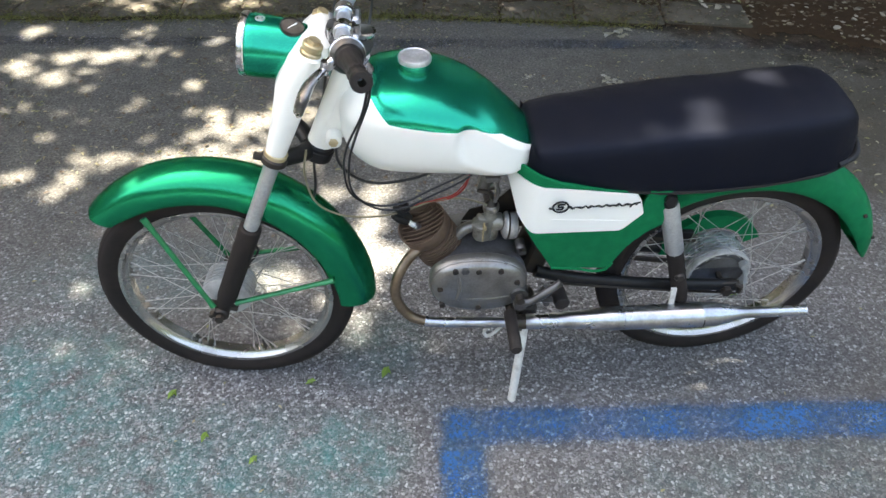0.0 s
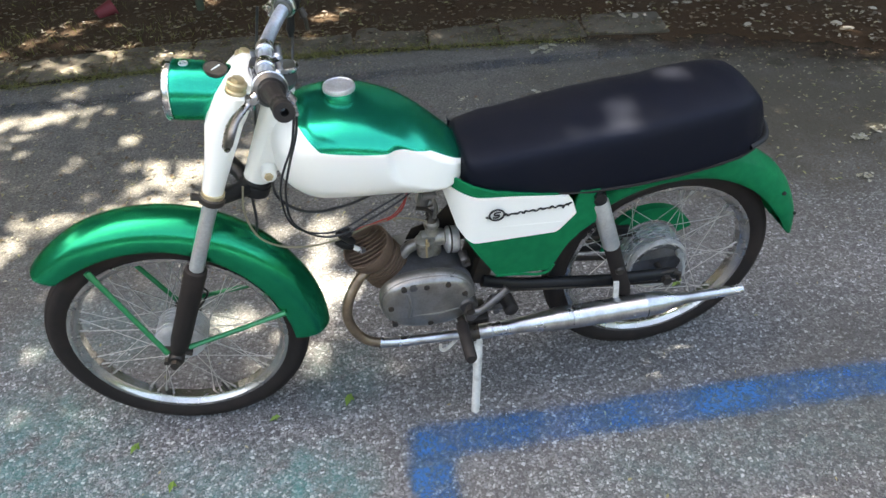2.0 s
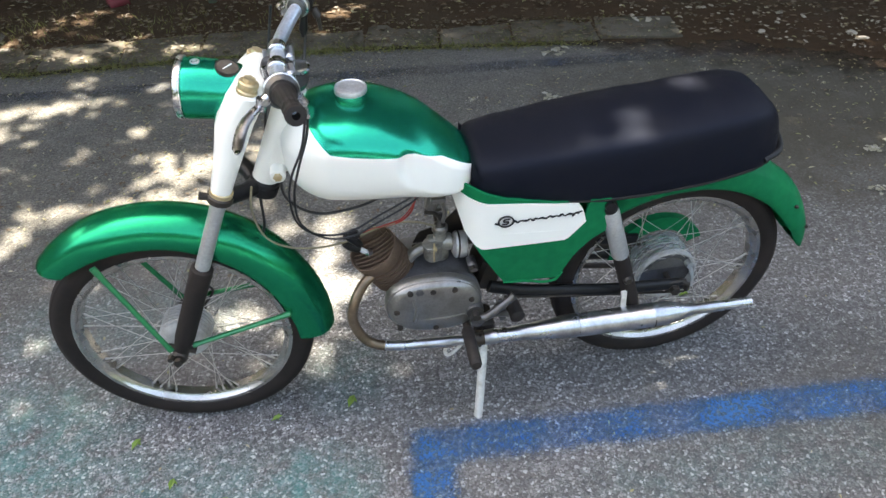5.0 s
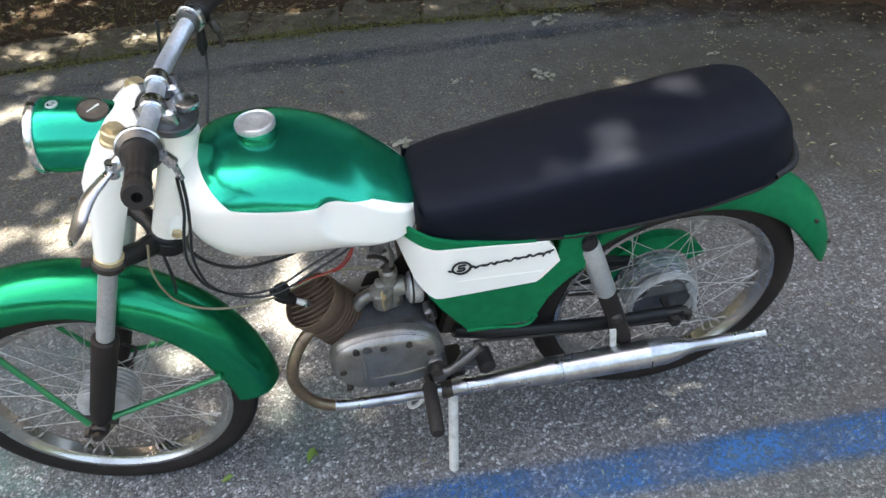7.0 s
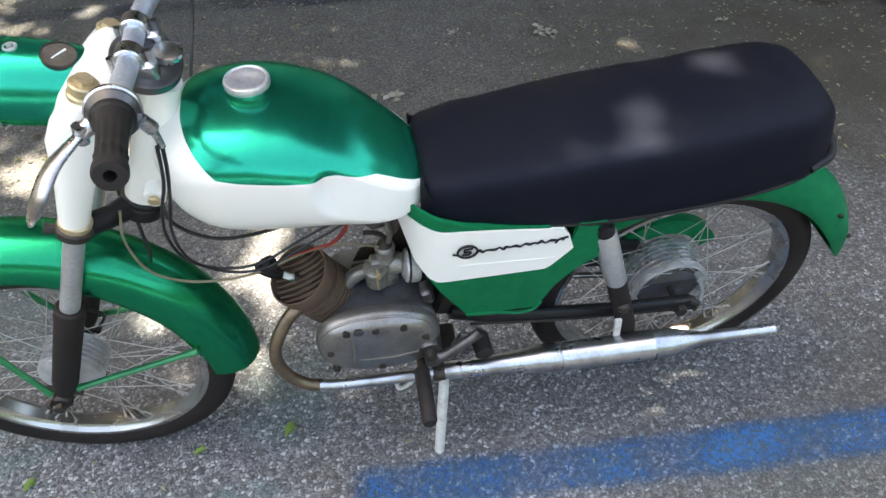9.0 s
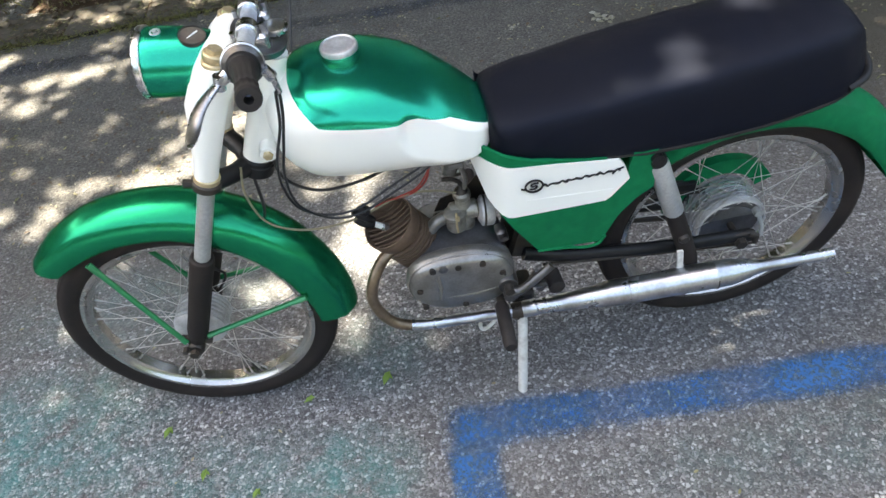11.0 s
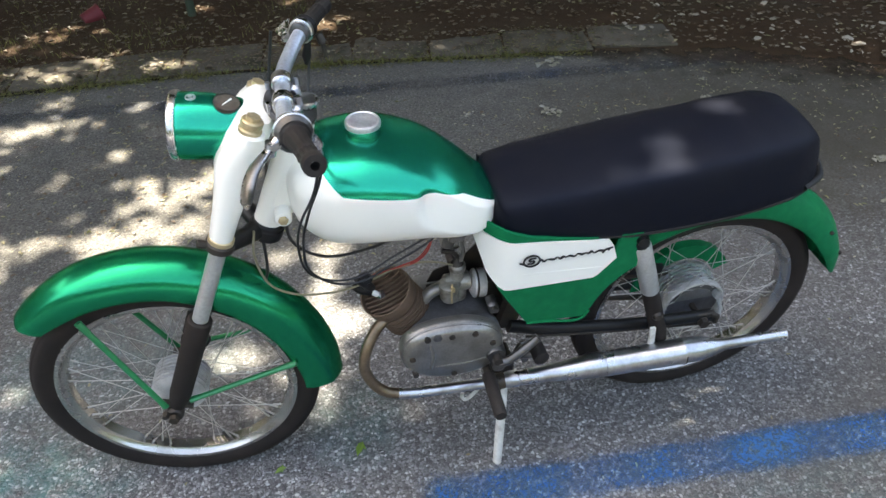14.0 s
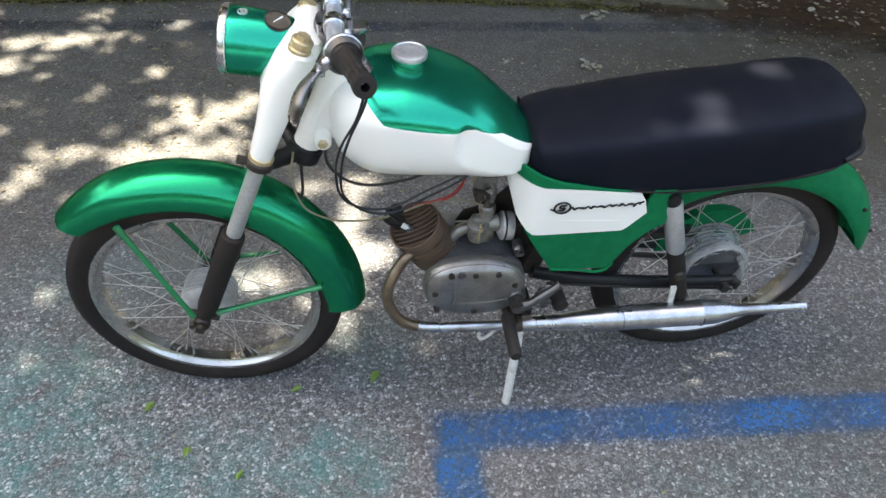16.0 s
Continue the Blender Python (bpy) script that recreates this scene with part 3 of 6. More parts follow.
part("hub_lip", turned([(-0.010, 0.0660), (-0.022, 0.0675), (-0.0265, 0.0690), (-0.0275, 0.0712), (-0.0265, 0.0735), (-0.022, 0.0755), (-0.014, 0.0760), (-0.012, 0.0740)], n=56), HUB, rear_wheel, "rounded pale alloy hub lip")
part("sprocket", turned([(0.036, 0.02), (0.036, 0.052), (0.040, 0.055), (0.043, 0.052), (0.043, 0.02)], n=44), GREASE, rear_wheel, "greasy chain sprocket")
# brake lever and rod end on the rear plate
part("brake_arm", joined(tube([(0.052, -0.026, 0.030), (0.066, -0.034, -0.008), (0.064, -0.040, -0.030)], [0.0055, 0.0045, 0.006], 8), turned([(-0.034, 0.009), (-0.018, 0.010)], (0.052, 0, 0.030), n=10)), GREY_TUBE, rear_wheel, "pale metal brake arm")
part("brake_shoe_window", plate([(0.052 * math.cos(radians(a)), 0.052 * math.sin(radians(a))) for a in range(15, 166, 15)] + [(-0.044, 0.020), (0.044, 0.020)], 0.003, lambda a, b, d: (a, -0.0195 + d, b)), COVER_ALLOY, rear_wheel, "tan dusty web of the brake plate")


def fender(name, x, a0, a1, crest, edge, half, label, tip, paint):
    """A deep mudguard round a wheel: an arched channel with rolled rims. Angles in degrees from +x over the top; edge: table of rim radius by angle."""
    rows = []
    prof = ((-1.0, 0.0), (-1.03, 0.16), (-1.0, 0.36), (-0.93, 0.56), (-0.84, 0.70), (-0.78, 0.75), (-0.62, 0.84), (-0.42, 0.925), (-0.2, 0.98), (0.0, 1.0))
    prof = prof + tuple((-s, h) for s, h in reversed(prof[:-1]))
    n = 64
    for i in range(n + 1):
        a = a0 + (a1 - a0) * i / n
        e = lerp(edge, a)
        c = lerp(crest, a)
        h = lerp(half, a)
        out, back = [], []
        for s, k in prof:
            # the ends are cut round: the crest runs on further than the rims
            past = tip * (k - 0.35) * max(0.0, 1 - i / 6) ** 2 if tip else 0
            g = radians(a + past)
            r = e + (c - e) * k
            out.append((x + r * math.cos(g), h * s, AXLE + r * math.sin(g)))
            r -= 0.0022
            back.append((x + r * math.cos(g), h * s * 0.972, AXLE + r * math.sin(g)))
        rows.append(out + list(reversed(back)))
    return part(name, capped(rows), paint, moped, label)


front_fender = fender("front_fender", FRONT, 133, -1, [(-10, 0.333), (30, 0.338), (60, 0.346), (110, 0.346), (140, 0.335)], [(-10, 0.262), (20, 0.258), (45, 0.268), (80, 0.283), (120, 0.284), (140, 0.292)], [(-10, 0.050), (20, 0.055), (110, 0.056), (140, 0.050)], "deep metallic green front mudguard with pressed ridge", 5, FENDER_REFLECT_GREEN)
rear_fender = fender("rear_fender", REAR, 9.4, 142, [(3, 0.337), (7, 0.339), (13, 0.3435), (20, 0.350), (37, 0.354), (50, 0.353), (70, 0.346), (85, 0.346), (100, 0.338), (150, 0.335)], [(3, 0.3410), (6, 0.3400), (8, 0.334), (11, 0.322), (16, 0.309), (24, 0.299), (31, 0.291), (42, 0.286), (60, 0.283), (95, 0.287), (125, 0.300), (150, 0.300)], [(3, 0.018), (6, 0.026), (9, 0.038), (14, 0.047), (24, 0.055), (60, 0.059), (150, 0.062)], "deep green enamelled rear mudguard", 0, ENAMEL)
part("mudguard_bolt", turned([(-0.0600, 0.0030), (-0.0590, 0.0042), (-0.054, 0.0045)], (REAR + 0.325 * math.cos(radians(38)), 0, AXLE + 0.325 * math.sin(radians(38))), n=8), GREASE, rear_fender)
part("mudguard_bolt", turned([(-0.0505, 0.0030), (-0.0495, 0.0042), (-0.045, 0.0045)], (REAR + 0.336 * math.cos(radians(22)), 0, AXLE + 0.336 * math.sin(radians(22))), n=8), GREASE, rear_fender)

# fender stays, a pair on each side
stays = []
for s in (-1, 1):
    for p, q in (((-0.650, 0.059, 0.524), (-0.556, 0.080, 0.305)), ((-0.302, 0.060, 0.368), (-0.505, 0.080, 0.318))):
        a, b = Vector(p) * 1, Vector(q) * 1
        a.y, b.y = s * a.y, s * b.y
        d = (b - a).normalized()
        flat = tube([a - d * 0.012, a + d * 0.004, a + d * 0.02, b - d * 0.02, b], [0.0075, 0.0075, 0.0062, 0.0062, 0.0075], 10, 0.8)
        stays.append(part("fender_stay", flat, GREEN_FLAT, moped, "green painted mudguard stay"))

# ---------------------------------------------------------------- fork, lamp and bars
P0, DOWN, FWD = Vector((-0.280, 0, 0.905)), Vector((-0.390, 0, -0.921)), Vector((-0.921, 0, 0.390))
fork_at = lambda s, v, f=0.0: P0 + DOWN * s + FWD * f + Vector((0, v, 0))
FORK_V = 0.074
legs = []
for side in (-1, 1):
    v = side * FORK_V if side < 0 else 0.066
    leg = part("fork_leg", tube([fork_at(0.16, v), fork_at(0.43, v)], 0.0145, 20), GREY_TUBE, moped, "silver-grey telescopic fork tube")
    legs.append(leg)
    slid = [(0.405, 0.0190), (0.408, 0.0220), (0.425, 0.0230), (0.43, 0.0222), (0.60, 0.0212), (0.615, 0.0215), (0.635, 0.0190), (0.650, 0.0150), (0.668, 0.0125), (0.70, 0.010), (0.712, 0.006)]
    part("fork_slider", tube([fork_at(s, v) for s, _ in slid], [r for _, r in slid], 20), RUBBER, leg, "dark rubber-covered fork slider")
    part("axle_clamp", joined(turned([(-0.018, 0.014), (-0.014, 0.017), (0.014, 0.017), (0.018, 0.014)], (FRONT, v, AXLE), n=18), turned([(-0.03, 0.006), (-0.018, 0.0075)], (FRONT - 0.014, v, AXLE + 0.012), n=6)), GREASE, leg, "greasy axle clamp with bolt")
    part("axle_clamp_bolt", tube([fork_at(0.655, v - side * 0.004, -0.03), fork_at(0.655, v, 0.03)], [0.008, 0.007], 8), GREASE, leg)
    # brass fork cap: stepped collar with a hexagon top
    part("fork_cap", joined(turned([(0.0, 0.017), (0.003, 0.0178), (0.006, 0.0178), (0.008, 0.0152), (0.011, 0.0152), (0.013, 0.0168), (0.020, 0.0168), (0.022, 0.0150), (0.0225, 0.010)], fork_at(0.002 if side < 0 else 0.016, v), tuple(-DOWN), 24), turned([(0.022, 0.0115), (0.028, 0.0110), (0.0285, 0.007)], fork_at(0.002 if side < 0 else 0.016, v), tuple(-DOWN), 6)), BRASS, leg, "stepped brass fork cap")
    # white shroud: oval and deep at the lamp, tapering to the lower yoke
    rows = []
    for s, front, back, half in ((0.0, 0.010, -0.020, 0.018), (0.003, 0.017, -0.024, 0.023), (0.02, 0.026, -0.025, 0.0245), (0.045, 0.034, -0.025, 0.0255), (0.075, 0.038, -0.024, 0.0255), (0.11, 0.032, -0.022, 0.0250), (0.15, 0.026, -0.020, 0.0235), (0.19, 0.0225, -0.0185, 0.021), (0.212, 0.020, -0.018, 0.0195), (0.214, 0.017, -0.015, 0.017)):
        mid, r = (front + back) / 2, (front - back) / 2
        rows.append([fork_at(s, v + half * math.sin(a), mid + r * math.cos(a)) for a in (2 * math.pi * j / 28 for j in range(28))])
    part("fork_shroud", capped(rows if side > 0 else rows), WHITE, leg, "cream white painted fork shroud")
    part("shroud_ring", turned([(-0.006, 0.0195), (-0.004, 0.0215), (0.004, 0.0215), (0.007, 0.0185)], fork_at(0.214, v), tuple(DOWN), 22), BRASS, leg, "brass ring")
    part("clamp_ring", turned([(-0.008, 0.0215), (-0.005, 0.0245), (0.006, 0.0245), (0.009, 0.021)], fork_at(0.226, v), tuple(DOWN), 22), GREASE, leg, "dark clamp ring")
    if side < 0:
        part("clamp_bolt", tube([fork_at(0.226, v - 0.006, 0.018), fork_at(0.226, v - 0.010, 0.036)], [0.007, 0.008], 8), GREASE, leg)

# nacelle between the shrouds, behind the lamp
rows = []
for s, front, back, half in ((-0.014, 0.000, -0.022, 0.048), (-0.010, 0.010, -0.030, 0.062), (0.002, 0.022, -0.034, 0.070), (0.03, 0.034, -0.033, 0.072), (0.07, 0.041, -0.028, 0.072), (0.095, 0.040, -0.020, 0.068), (0.105, 0.033, -0.008, 0.058)):
    mid, r = (front + back) / 2, (front - back) / 2
    ring = []
    for j in range(40):
        a = 2 * math.pi * j / 40
        ca, sa = math.cos(a), math.sin(a)
        ring.append(fork_at(s, half * math.copysign(abs(sa) ** 0.5, sa), mid + r * math.copysign(abs(ca) ** 0.6, ca)))
    rows.append(ring)
nacelle = part("lamp_nacelle", capped(rows), WHITE, moped, "cream white nacelle behind the headlamp")

# headlamp bucket: a lathed shell cut off on a slant where it meets the nacelle
LAMP = Vector((-0.397, 0, 0.882))
bucket = [(-0.006, 0.0495), (0.0, 0.0522), (0.004, 0.0532), (0.02, 0.0532), (0.05, 0.0520), (0.08, 0.0485), (0.11, 0.0425), (0.14, 0.0340), (0.19, 0.016)]
bm = bmesh.new()
v, f = turned(bucket, LAMP, (1, 0, -0.12), 64)
bv = [bm.verts.new(p) for p in v]
for q in f:
    bm.faces.new([bv[i] for i in q])
bmesh.ops.bisect_plane(bm, geom=bm.verts[:] + bm.edges[:] + bm.faces[:], plane_co=(-0.358, 0, 0.826), plane_no=(0.785, 0, -0.62), clear_outer=True)
me = bpy.data.meshes.new("headlamp")
bm.to_mesh(me)
bm.free()
me.materials.append(GREEN)
me.shade_smooth()
me.set_sharp_from_angle(angle=radians(38))
lamp = new("headlamp", me)
lamp.parent = moped
tagged(lamp, "metallic green headlamp with chrome rim")
part("lamp_rim", turned([(0.0, 0.0538), (-0.0015, 0.0552), (-0.006, 0.0554), (-0.0105, 0.0546), (-0.0128, 0.0524), (-0.0132, 0.0500), (-0.011, 0.0480), (-0.006, 0.0490)], LAMP, (1, 0, -0.12), 64), CHROME, lamp, "chrome headlamp rim")
glass = Nodes("lamp_glass").set(Base_Color=(0.85, 0.87, 0.86, 1), Roughness=0.12, Metallic=0.6).m
part("lens", turned([(-0.010, 0.0484), (-0.014, 0.041), (-0.017, 0.027), (-0.0185, 0.012), (-0.0188, 0.002)], LAMP, (1, 0, -0.12), 48), glass, lamp, "ribbed glass lens")
# speedometer sunk in the top, tilted to the rider
tilt_up = Vector((0.30, -0.22, 0.95)).normalized()
dial_at = Vector((-0.317, -0.0115, 0.9216))
dial = part("speedometer", turned([(-0.020, 0.0200), (0.000, 0.0204), (0.0012, 0.0200), (0.0014, 0.0190), (-0.001, 0.0186)], dial_at, tilt_up, 40), GREASE, moped, "round speedometer in a tarnished ring")
part("dial_face", turned([(-0.003, 0.0187), (-0.0005, 0.0186)], dial_at, tilt_up, 36), SMOKED, dial, "smoky grey dial face")
part("needle", tube([dial_at + tilt_up * 0.0006 + Vector((-0.006, -0.008, 0.0)), dial_at + tilt_up * 0.0006 + Vector((0.006, 0.009, 0.0005))], [0.0007, 0.0014], 6), WHITE, dial, "white needle")
part("lamp_switch", joined(turned([(-0.004, 0.0085), (0.0015, 0.0085), (0.0025, 0.0076), (0.0025, 0.0058), (0.0005, 0.0052), (0.0005, 0.002)], (-0.370, -0.006, 0.9308), (0, -0.1, 1), 20), turned([(0.000, 0.0034), (0.004, 0.0030)], (-0.370, -0.006, 0.9308), (0, -0.1, 1), 10)), GREY_TUBE, lamp, "small round switch with a metal ring")

# lower and upper yoke, head tube
low = 0.226
arms = [tube([fork_at(low, 0.0, -0.066), fork_at(low, v * 0.5, -0.040), fork_at(low, v, -0.004)], [0.020, 0.016, 0.017], 14) for v in (-FORK_V, 0.066)]
lower_yoke = part("lower_yoke", joined(turned([(-0.012, 0.026), (-0.008, 0.031), (0.012, 0.031), (0.018, 0.024)], fork_at(low, 0, -0.072), tuple(DOWN), 30), *arms), IRON, moped, "black lower fork yoke")
rows = []
for s, g in ((-0.024, 0.92), (-0.022, 1.0), (-0.013, 1.0), (-0.011, 0.92)):
    ring = []
    for j in range(36):
        a = 2 * math.pi * j / 36
        ring.append(fork_at(s, 0.060 * g * math.cos(a), -0.053 + 0.042 * g * math.sin(a)))
    rows.append(ring)
top_yoke = part("top_yoke", capped(rows), ALLOY, moped, "dark grey metal top yoke")
head_tube = part("head_tube", tube([fork_at(0.004, 0, -0.072), fork_at(0.03, 0, -0.072), fork_at(0.212, 0, -0.072)], [0.026, 0.0255, 0.0255], 28), WHITE, moped, "cream white steering head tube")
part("bearing_cup", turned([(0.0, 0.0255), (0.004, 0.029), (0.016, 0.029), (0.02, 0.025)], fork_at(0.206, 0, -0.072), tuple(DOWN), 26), IRON, head_tube, "black bearing cup")
gusset = [(-0.252, 0.800), (-0.225, 0.800), (-0.212, 0.740), (-0.236, 0.708), (-0.262, 0.712), (-0.282, 0.735)]
part("head_gusset", joined(plate(gusset, 0.052, lambda a, b, d: (a, d, b), 0.06), turned([(-0.050, 0.0130), (-0.047, 0.0150), (0.047, 0.0150), (0.050, 0.0130)], (-0.266, 0, 0.718), n=24)), WHITE, head_tube, "cream white frame gusset")
part("mount_bolt", turned([(-0.056, 0.006), (-0.054, 0.0085), (-0.049, 0.009)], (-0.266, 0, 0.718), n=6), BRASS, head_tube, "rusty mounting bolt")

# the fork, wheel and lamp are steered a little away from the stand side
STEER = -5.0
pivot = fork_at(0, 0, -0.072)
steered = Matrix.Translation(pivot) @ Matrix.Rotation(radians(STEER), 4, -DOWN) @ Matrix.Translation(-pivot)
for ob in (front_wheel, front_fender, nacelle, lamp, dial, lower_yoke, *stays, *legs):
    ob.matrix_basis = steered @ ob.matrix_basis


def ribbed(shape, n, first):
    """Lengthwise ribs pressed into a lathed grip: every other column sits a little deeper."""
    verts, faces = shape
    rows = [verts[k : k + n] for k in range(0, len(verts), n)]
    for r, row in enumerate(rows):
        if 5 <= r <= len(rows) - 6:
            mid = sum((Vector(p) for p in row), Vector()) / n
            for k in range(0, n, 4):
                for q in (k, k + 1):
                    row[q] = mid + (Vector(row[q]) - mid) * 0.93
    return [p for row in rows for p in row], faces


# handlebar
bar_pts = [(-0.200, -0.285, 0.989), (-0.206, -0.25, 0.981), (-0.220, -0.175, 0.962), (-0.230, -0.11, 0.940), (-0.232, -0.055, 0.929), (-0.232, 0, 0.927), (-0.231, 0.055, 0.926), (-0.218, 0.11, 0.930), (-0.192, 0.175, 0.942), (-0.162, 0.25, 0.940), (-0.151, 0.275, 0.938)]
bar = part("handlebar", tube(curve(bar_pts, 5), 0.0122, 18), BAR, moped, "chromed handlebar")
for v in (-0.032, 0.032):
    part("bar_clamp", joined(turned([(-0.012, 0.0150), (-0.010, 0.0168), (0.010, 0.0168), (0.012, 0.0150)], (-0.232, v, 0.928), n=24), block((0.042, 0.024, 0.030), (-0.226, v, 0.908), bevel=0.004), tube([(-0.209, v, 0.918), (-0.209, v, 0.936)], 0.0055, 6), tube([(-0.254, v, 0.912), (-0.254, v, 0.930)], 0.0045, 6)), CHROME, bar, "chrome handlebar clamp")
part("damper_knob", joined(turned([(0.0, 0.010), (0.008, 0.018), (0.014, 0.0205), (0.018, 0.0195), (0.020, 0.012)], (-0.200, 0.004, 0.893), (0.1, 0, 1), 24)), CHROME, top_yoke, "round chrome steering knob")
for side in (-1, 1):
    e, i = ((-0.1955, -0.309, 0.996), (-0.217, -0.192, 0.967)) if side < 0 else ((-0.142, 0.298, 0.937), (-0.185, 0.192, 0.9425))
    e, i = Vector(e), Vector(i)
    d = (e - i).normalized()
    L = (e - i).length
    prof = [(0.0, 0.017), (0.003, 0.0188), (0.014, 0.0182), (0.020, 0.0166)]
    prof += [(0.024, 0.0156), (0.045, 0.0144), (0.065, 0.0138), (L - 0.040, 0.0138), (L - 0.038, 0.0146), (L - 0.034, 0.0146), (L - 0.032, 0.0138), (L - 0.016, 0.0142), (L - 0.013, 0.0152), (L - 0.004, 0.0154), (L, 0.0140), (L, 0.0058), (L - 0.030, 0.0050)]
    part("hand_grip", ribbed(turned(prof, i, tuple(d), 48), 48, 1), GRIP, bar, "worn dark rubber hand grip")
    part("control_drum", turned([(y, r * (0.94 if side < 0 else 0.74)) for y, r in ((-0.030, 0.0165), (-0.028, 0.023), (-0.024, 0.0245), (-0.022, 0.0235), (-0.019, 0.0270), (-0.012, 0.0285), (-0.010, 0.0268), (-0.006, 0.0275), (-0.002, 0.024), (0.002, 0.020))], i, tuple(d), 32), ALLOY, bar, "ringed dull chrome twist-grip control")
    part("drum_ring", turned([(y, r * (0.94 if side < 0 else 0.74)) for y, r in ((-0.0205, 0.0265), (-0.0190, 0.0292), (-0.0125, 0.0296), (-0.0105, 0.0270))], i, tuple(d), 32), CHROME, bar, "chrome ring")
    part("dust_collar", turned([(-0.001, 0.0190), (0.004, 0.0218), (0.008, 0.0212), (0.012, 0.018)], i, tuple(d), 28), IRON, bar, "black collar")
    # lever perch and blade
    root = i + Vector((-0.034, side * 0.004, -0.012))
    part("lever_perch", joined(tube([i + Vector((-0.016, -side * 0.010, -0.004)), root], [0.011, 0.008], 10), turned([(-0.010, 0.0075), (0.010, 0.0075)], root, (0.2, 0, 1), 12)), CHROME, bar, "worn chrome lever perch")
    tip = Vector((-0.284, -0.300, 0.940)) if side < 0 else Vector((-0.212, 0.305, 0.912))
    mid1, mid2 = root.lerp(tip, 0.35) + Vector((-0.012, 0, -0.002)), root.lerp(tip, 0.7) + Vector((-0.010, 0, -0.006))
    pts = curve([root, mid1, mid2, tip], 5)
    rad = [0.0060 + 0.0035 * math.sin(math.pi * min(1, t / (len(pts) - 1) * 1.25) * 0.8) for t in range(len(pts))]
    rad[-3:] = [0.0062, 0.0048, 0.0022]
    part("brake_lever" if side > 0 else "clutch_lever", tube(pts, rad, 10, 0.55), CHROME, bar, "curved polished lever blade")
    part("cable_adjuster", joined(tube([i + Vector((0.022, -side * 0.006, -0.010)), i + Vector((0.028, -side * 0.010, -0.026))], [0.007, 0.008], 10), tube([i + Vector((0.028, -side * 0.010, -0.026)), i + Vector((0.030, -side * 0.012, -0.052))], [0.0045, 0.0040], 8)), CHROME if side < 0 else GREASE, bar, "small metal cable adjuster")

# ---------------------------------------------------------------- tank
T_TOP = [(-0.254, 0.780), (-0.248, 0.797), (-0.236, 0.813), (-0.215, 0.828), (-0.195, 0.838), (-0.17, 0.843), (-0.13, 0.8445), (-0.08, 0.8355), (-0.03, 0.8145), (0.02, 0.787), (0.06, 0.753), (0.09, 0.723), (0.102, 0.712), (0.109, 0.704)]
T_LOW = [(-0.254, 0.740), (-0.248, 0.712), (-0.236, 0.689), (-0.215, 0.670), (-0.195, 0.660), (-0.17, 0.655), (-0.13, 0.652), (-0.08, 0.650), (-0.03, 0.648), (0.02, 0.643), (0.06, 0.643), (0.085, 0.653), (0.101, 0.674), (0.109, 0.702)]
T_HALF = [(-0.254, 0.012), (-0.248, 0.045), (-0.236, 0.069), (-0.215, 0.089), (-0.195, 0.102), (-0.17, 0.112), (-0.13, 0.119), (-0.08, 0.122), (-0.03, 0.121), (0.02, 0.115), (0.06, 0.102), (0.088, 0.085), (0.102, 0.062), (0.109, 0.018)]
T_WIDE = [(-0.254, 0.762), (-0.20, 0.776), (-0.13, 0.782), (-0.03, 0.762), (0.06, 0.702), (0.109, 0.690)]


def tank_shape():
    rows = []
    n = 112
    for i in range(121):
        u = i / 120
        x = -0.254 + 0.363 * (0.5 - 0.5 * math.cos(math.pi * u))
        t, b, h, m = smooth(T_TOP, x), smooth(T_LOW, x), smooth(T_HALF, x), smooth(T_WIDE, x)
        ring = []
        for j in range(n):
            a = 2 * math.pi * j / n
            ca, sa = math.cos(a), math.sin(a)
            up = ca > 0
            e = 2 / 2.22 if up else 2 / 2.9
            y = h * math.copysign(abs(sa) ** e, sa)
            z = m + (t - m if up else m - b) * math.copysign(abs(ca) ** e, ca)
            # knee hollow
            q = ((x - 0.058) / 0.110) ** 2 + ((z - 0.725 + 0.30 * (x - 0.058)) / 0.080) ** 2
            k = min(1.0, max(0.0, (1.0 - q) / 0.30))
            flat = max(0.0, abs(y) - (h - 0.0066 - 0.09 * max(0.0, z - 0.705))) * k * k * (3 - 2 * k)
            y -= math.copysign(flat, y)
            ring.append((x, y, z))
        rows.append(ring)
    return capped(rows)


bm = bmesh.new()
v, f = tank_shape()
bv = [bm.verts.new(p) for p in v]
for q in f:
    bm.faces.new([bv[i] for i in q])
# the colour split: straight masked lines, cut into the shell
LINE = [(-0.164, 0.795), (-0.055, 0.780), (-0.015, 0.777), (0.035, 0.755), (0.103, 0.7035)]
EDGE = [(-0.164, 0.795), (-0.202, 0.834), (-0.200, 0.870)]
SPLIT = list(zip(LINE, LINE[1:])) + list(zip(EDGE, EDGE[1:]))
for (x0, z0), (x1, z1) in SPLIT:
    bmesh.ops.bisect_plane(bm, geom=bm.verts[:] + bm.edges[:] + bm.faces[:], plane_co=(x0, 0, z0), plane_no=(-(z1 - z0), 0, x1 - x0), dist=1e-6)
bmesh.ops.bisect_plane(bm, geom=bm.verts[:] + bm.edges[:] + bm.faces[:], plane_co=(0.1025, 0, 0.75), plane_no=(1, 0, 0.1), dist=1e-6)


def is_green(x, z):
    if x > 0.1025 - 0.1 * (z - 0.75):
        return False
    if x < lerp([(z1, x1) for x1, z1 in EDGE], z):
        return False
    return z > lerp(LINE, x)


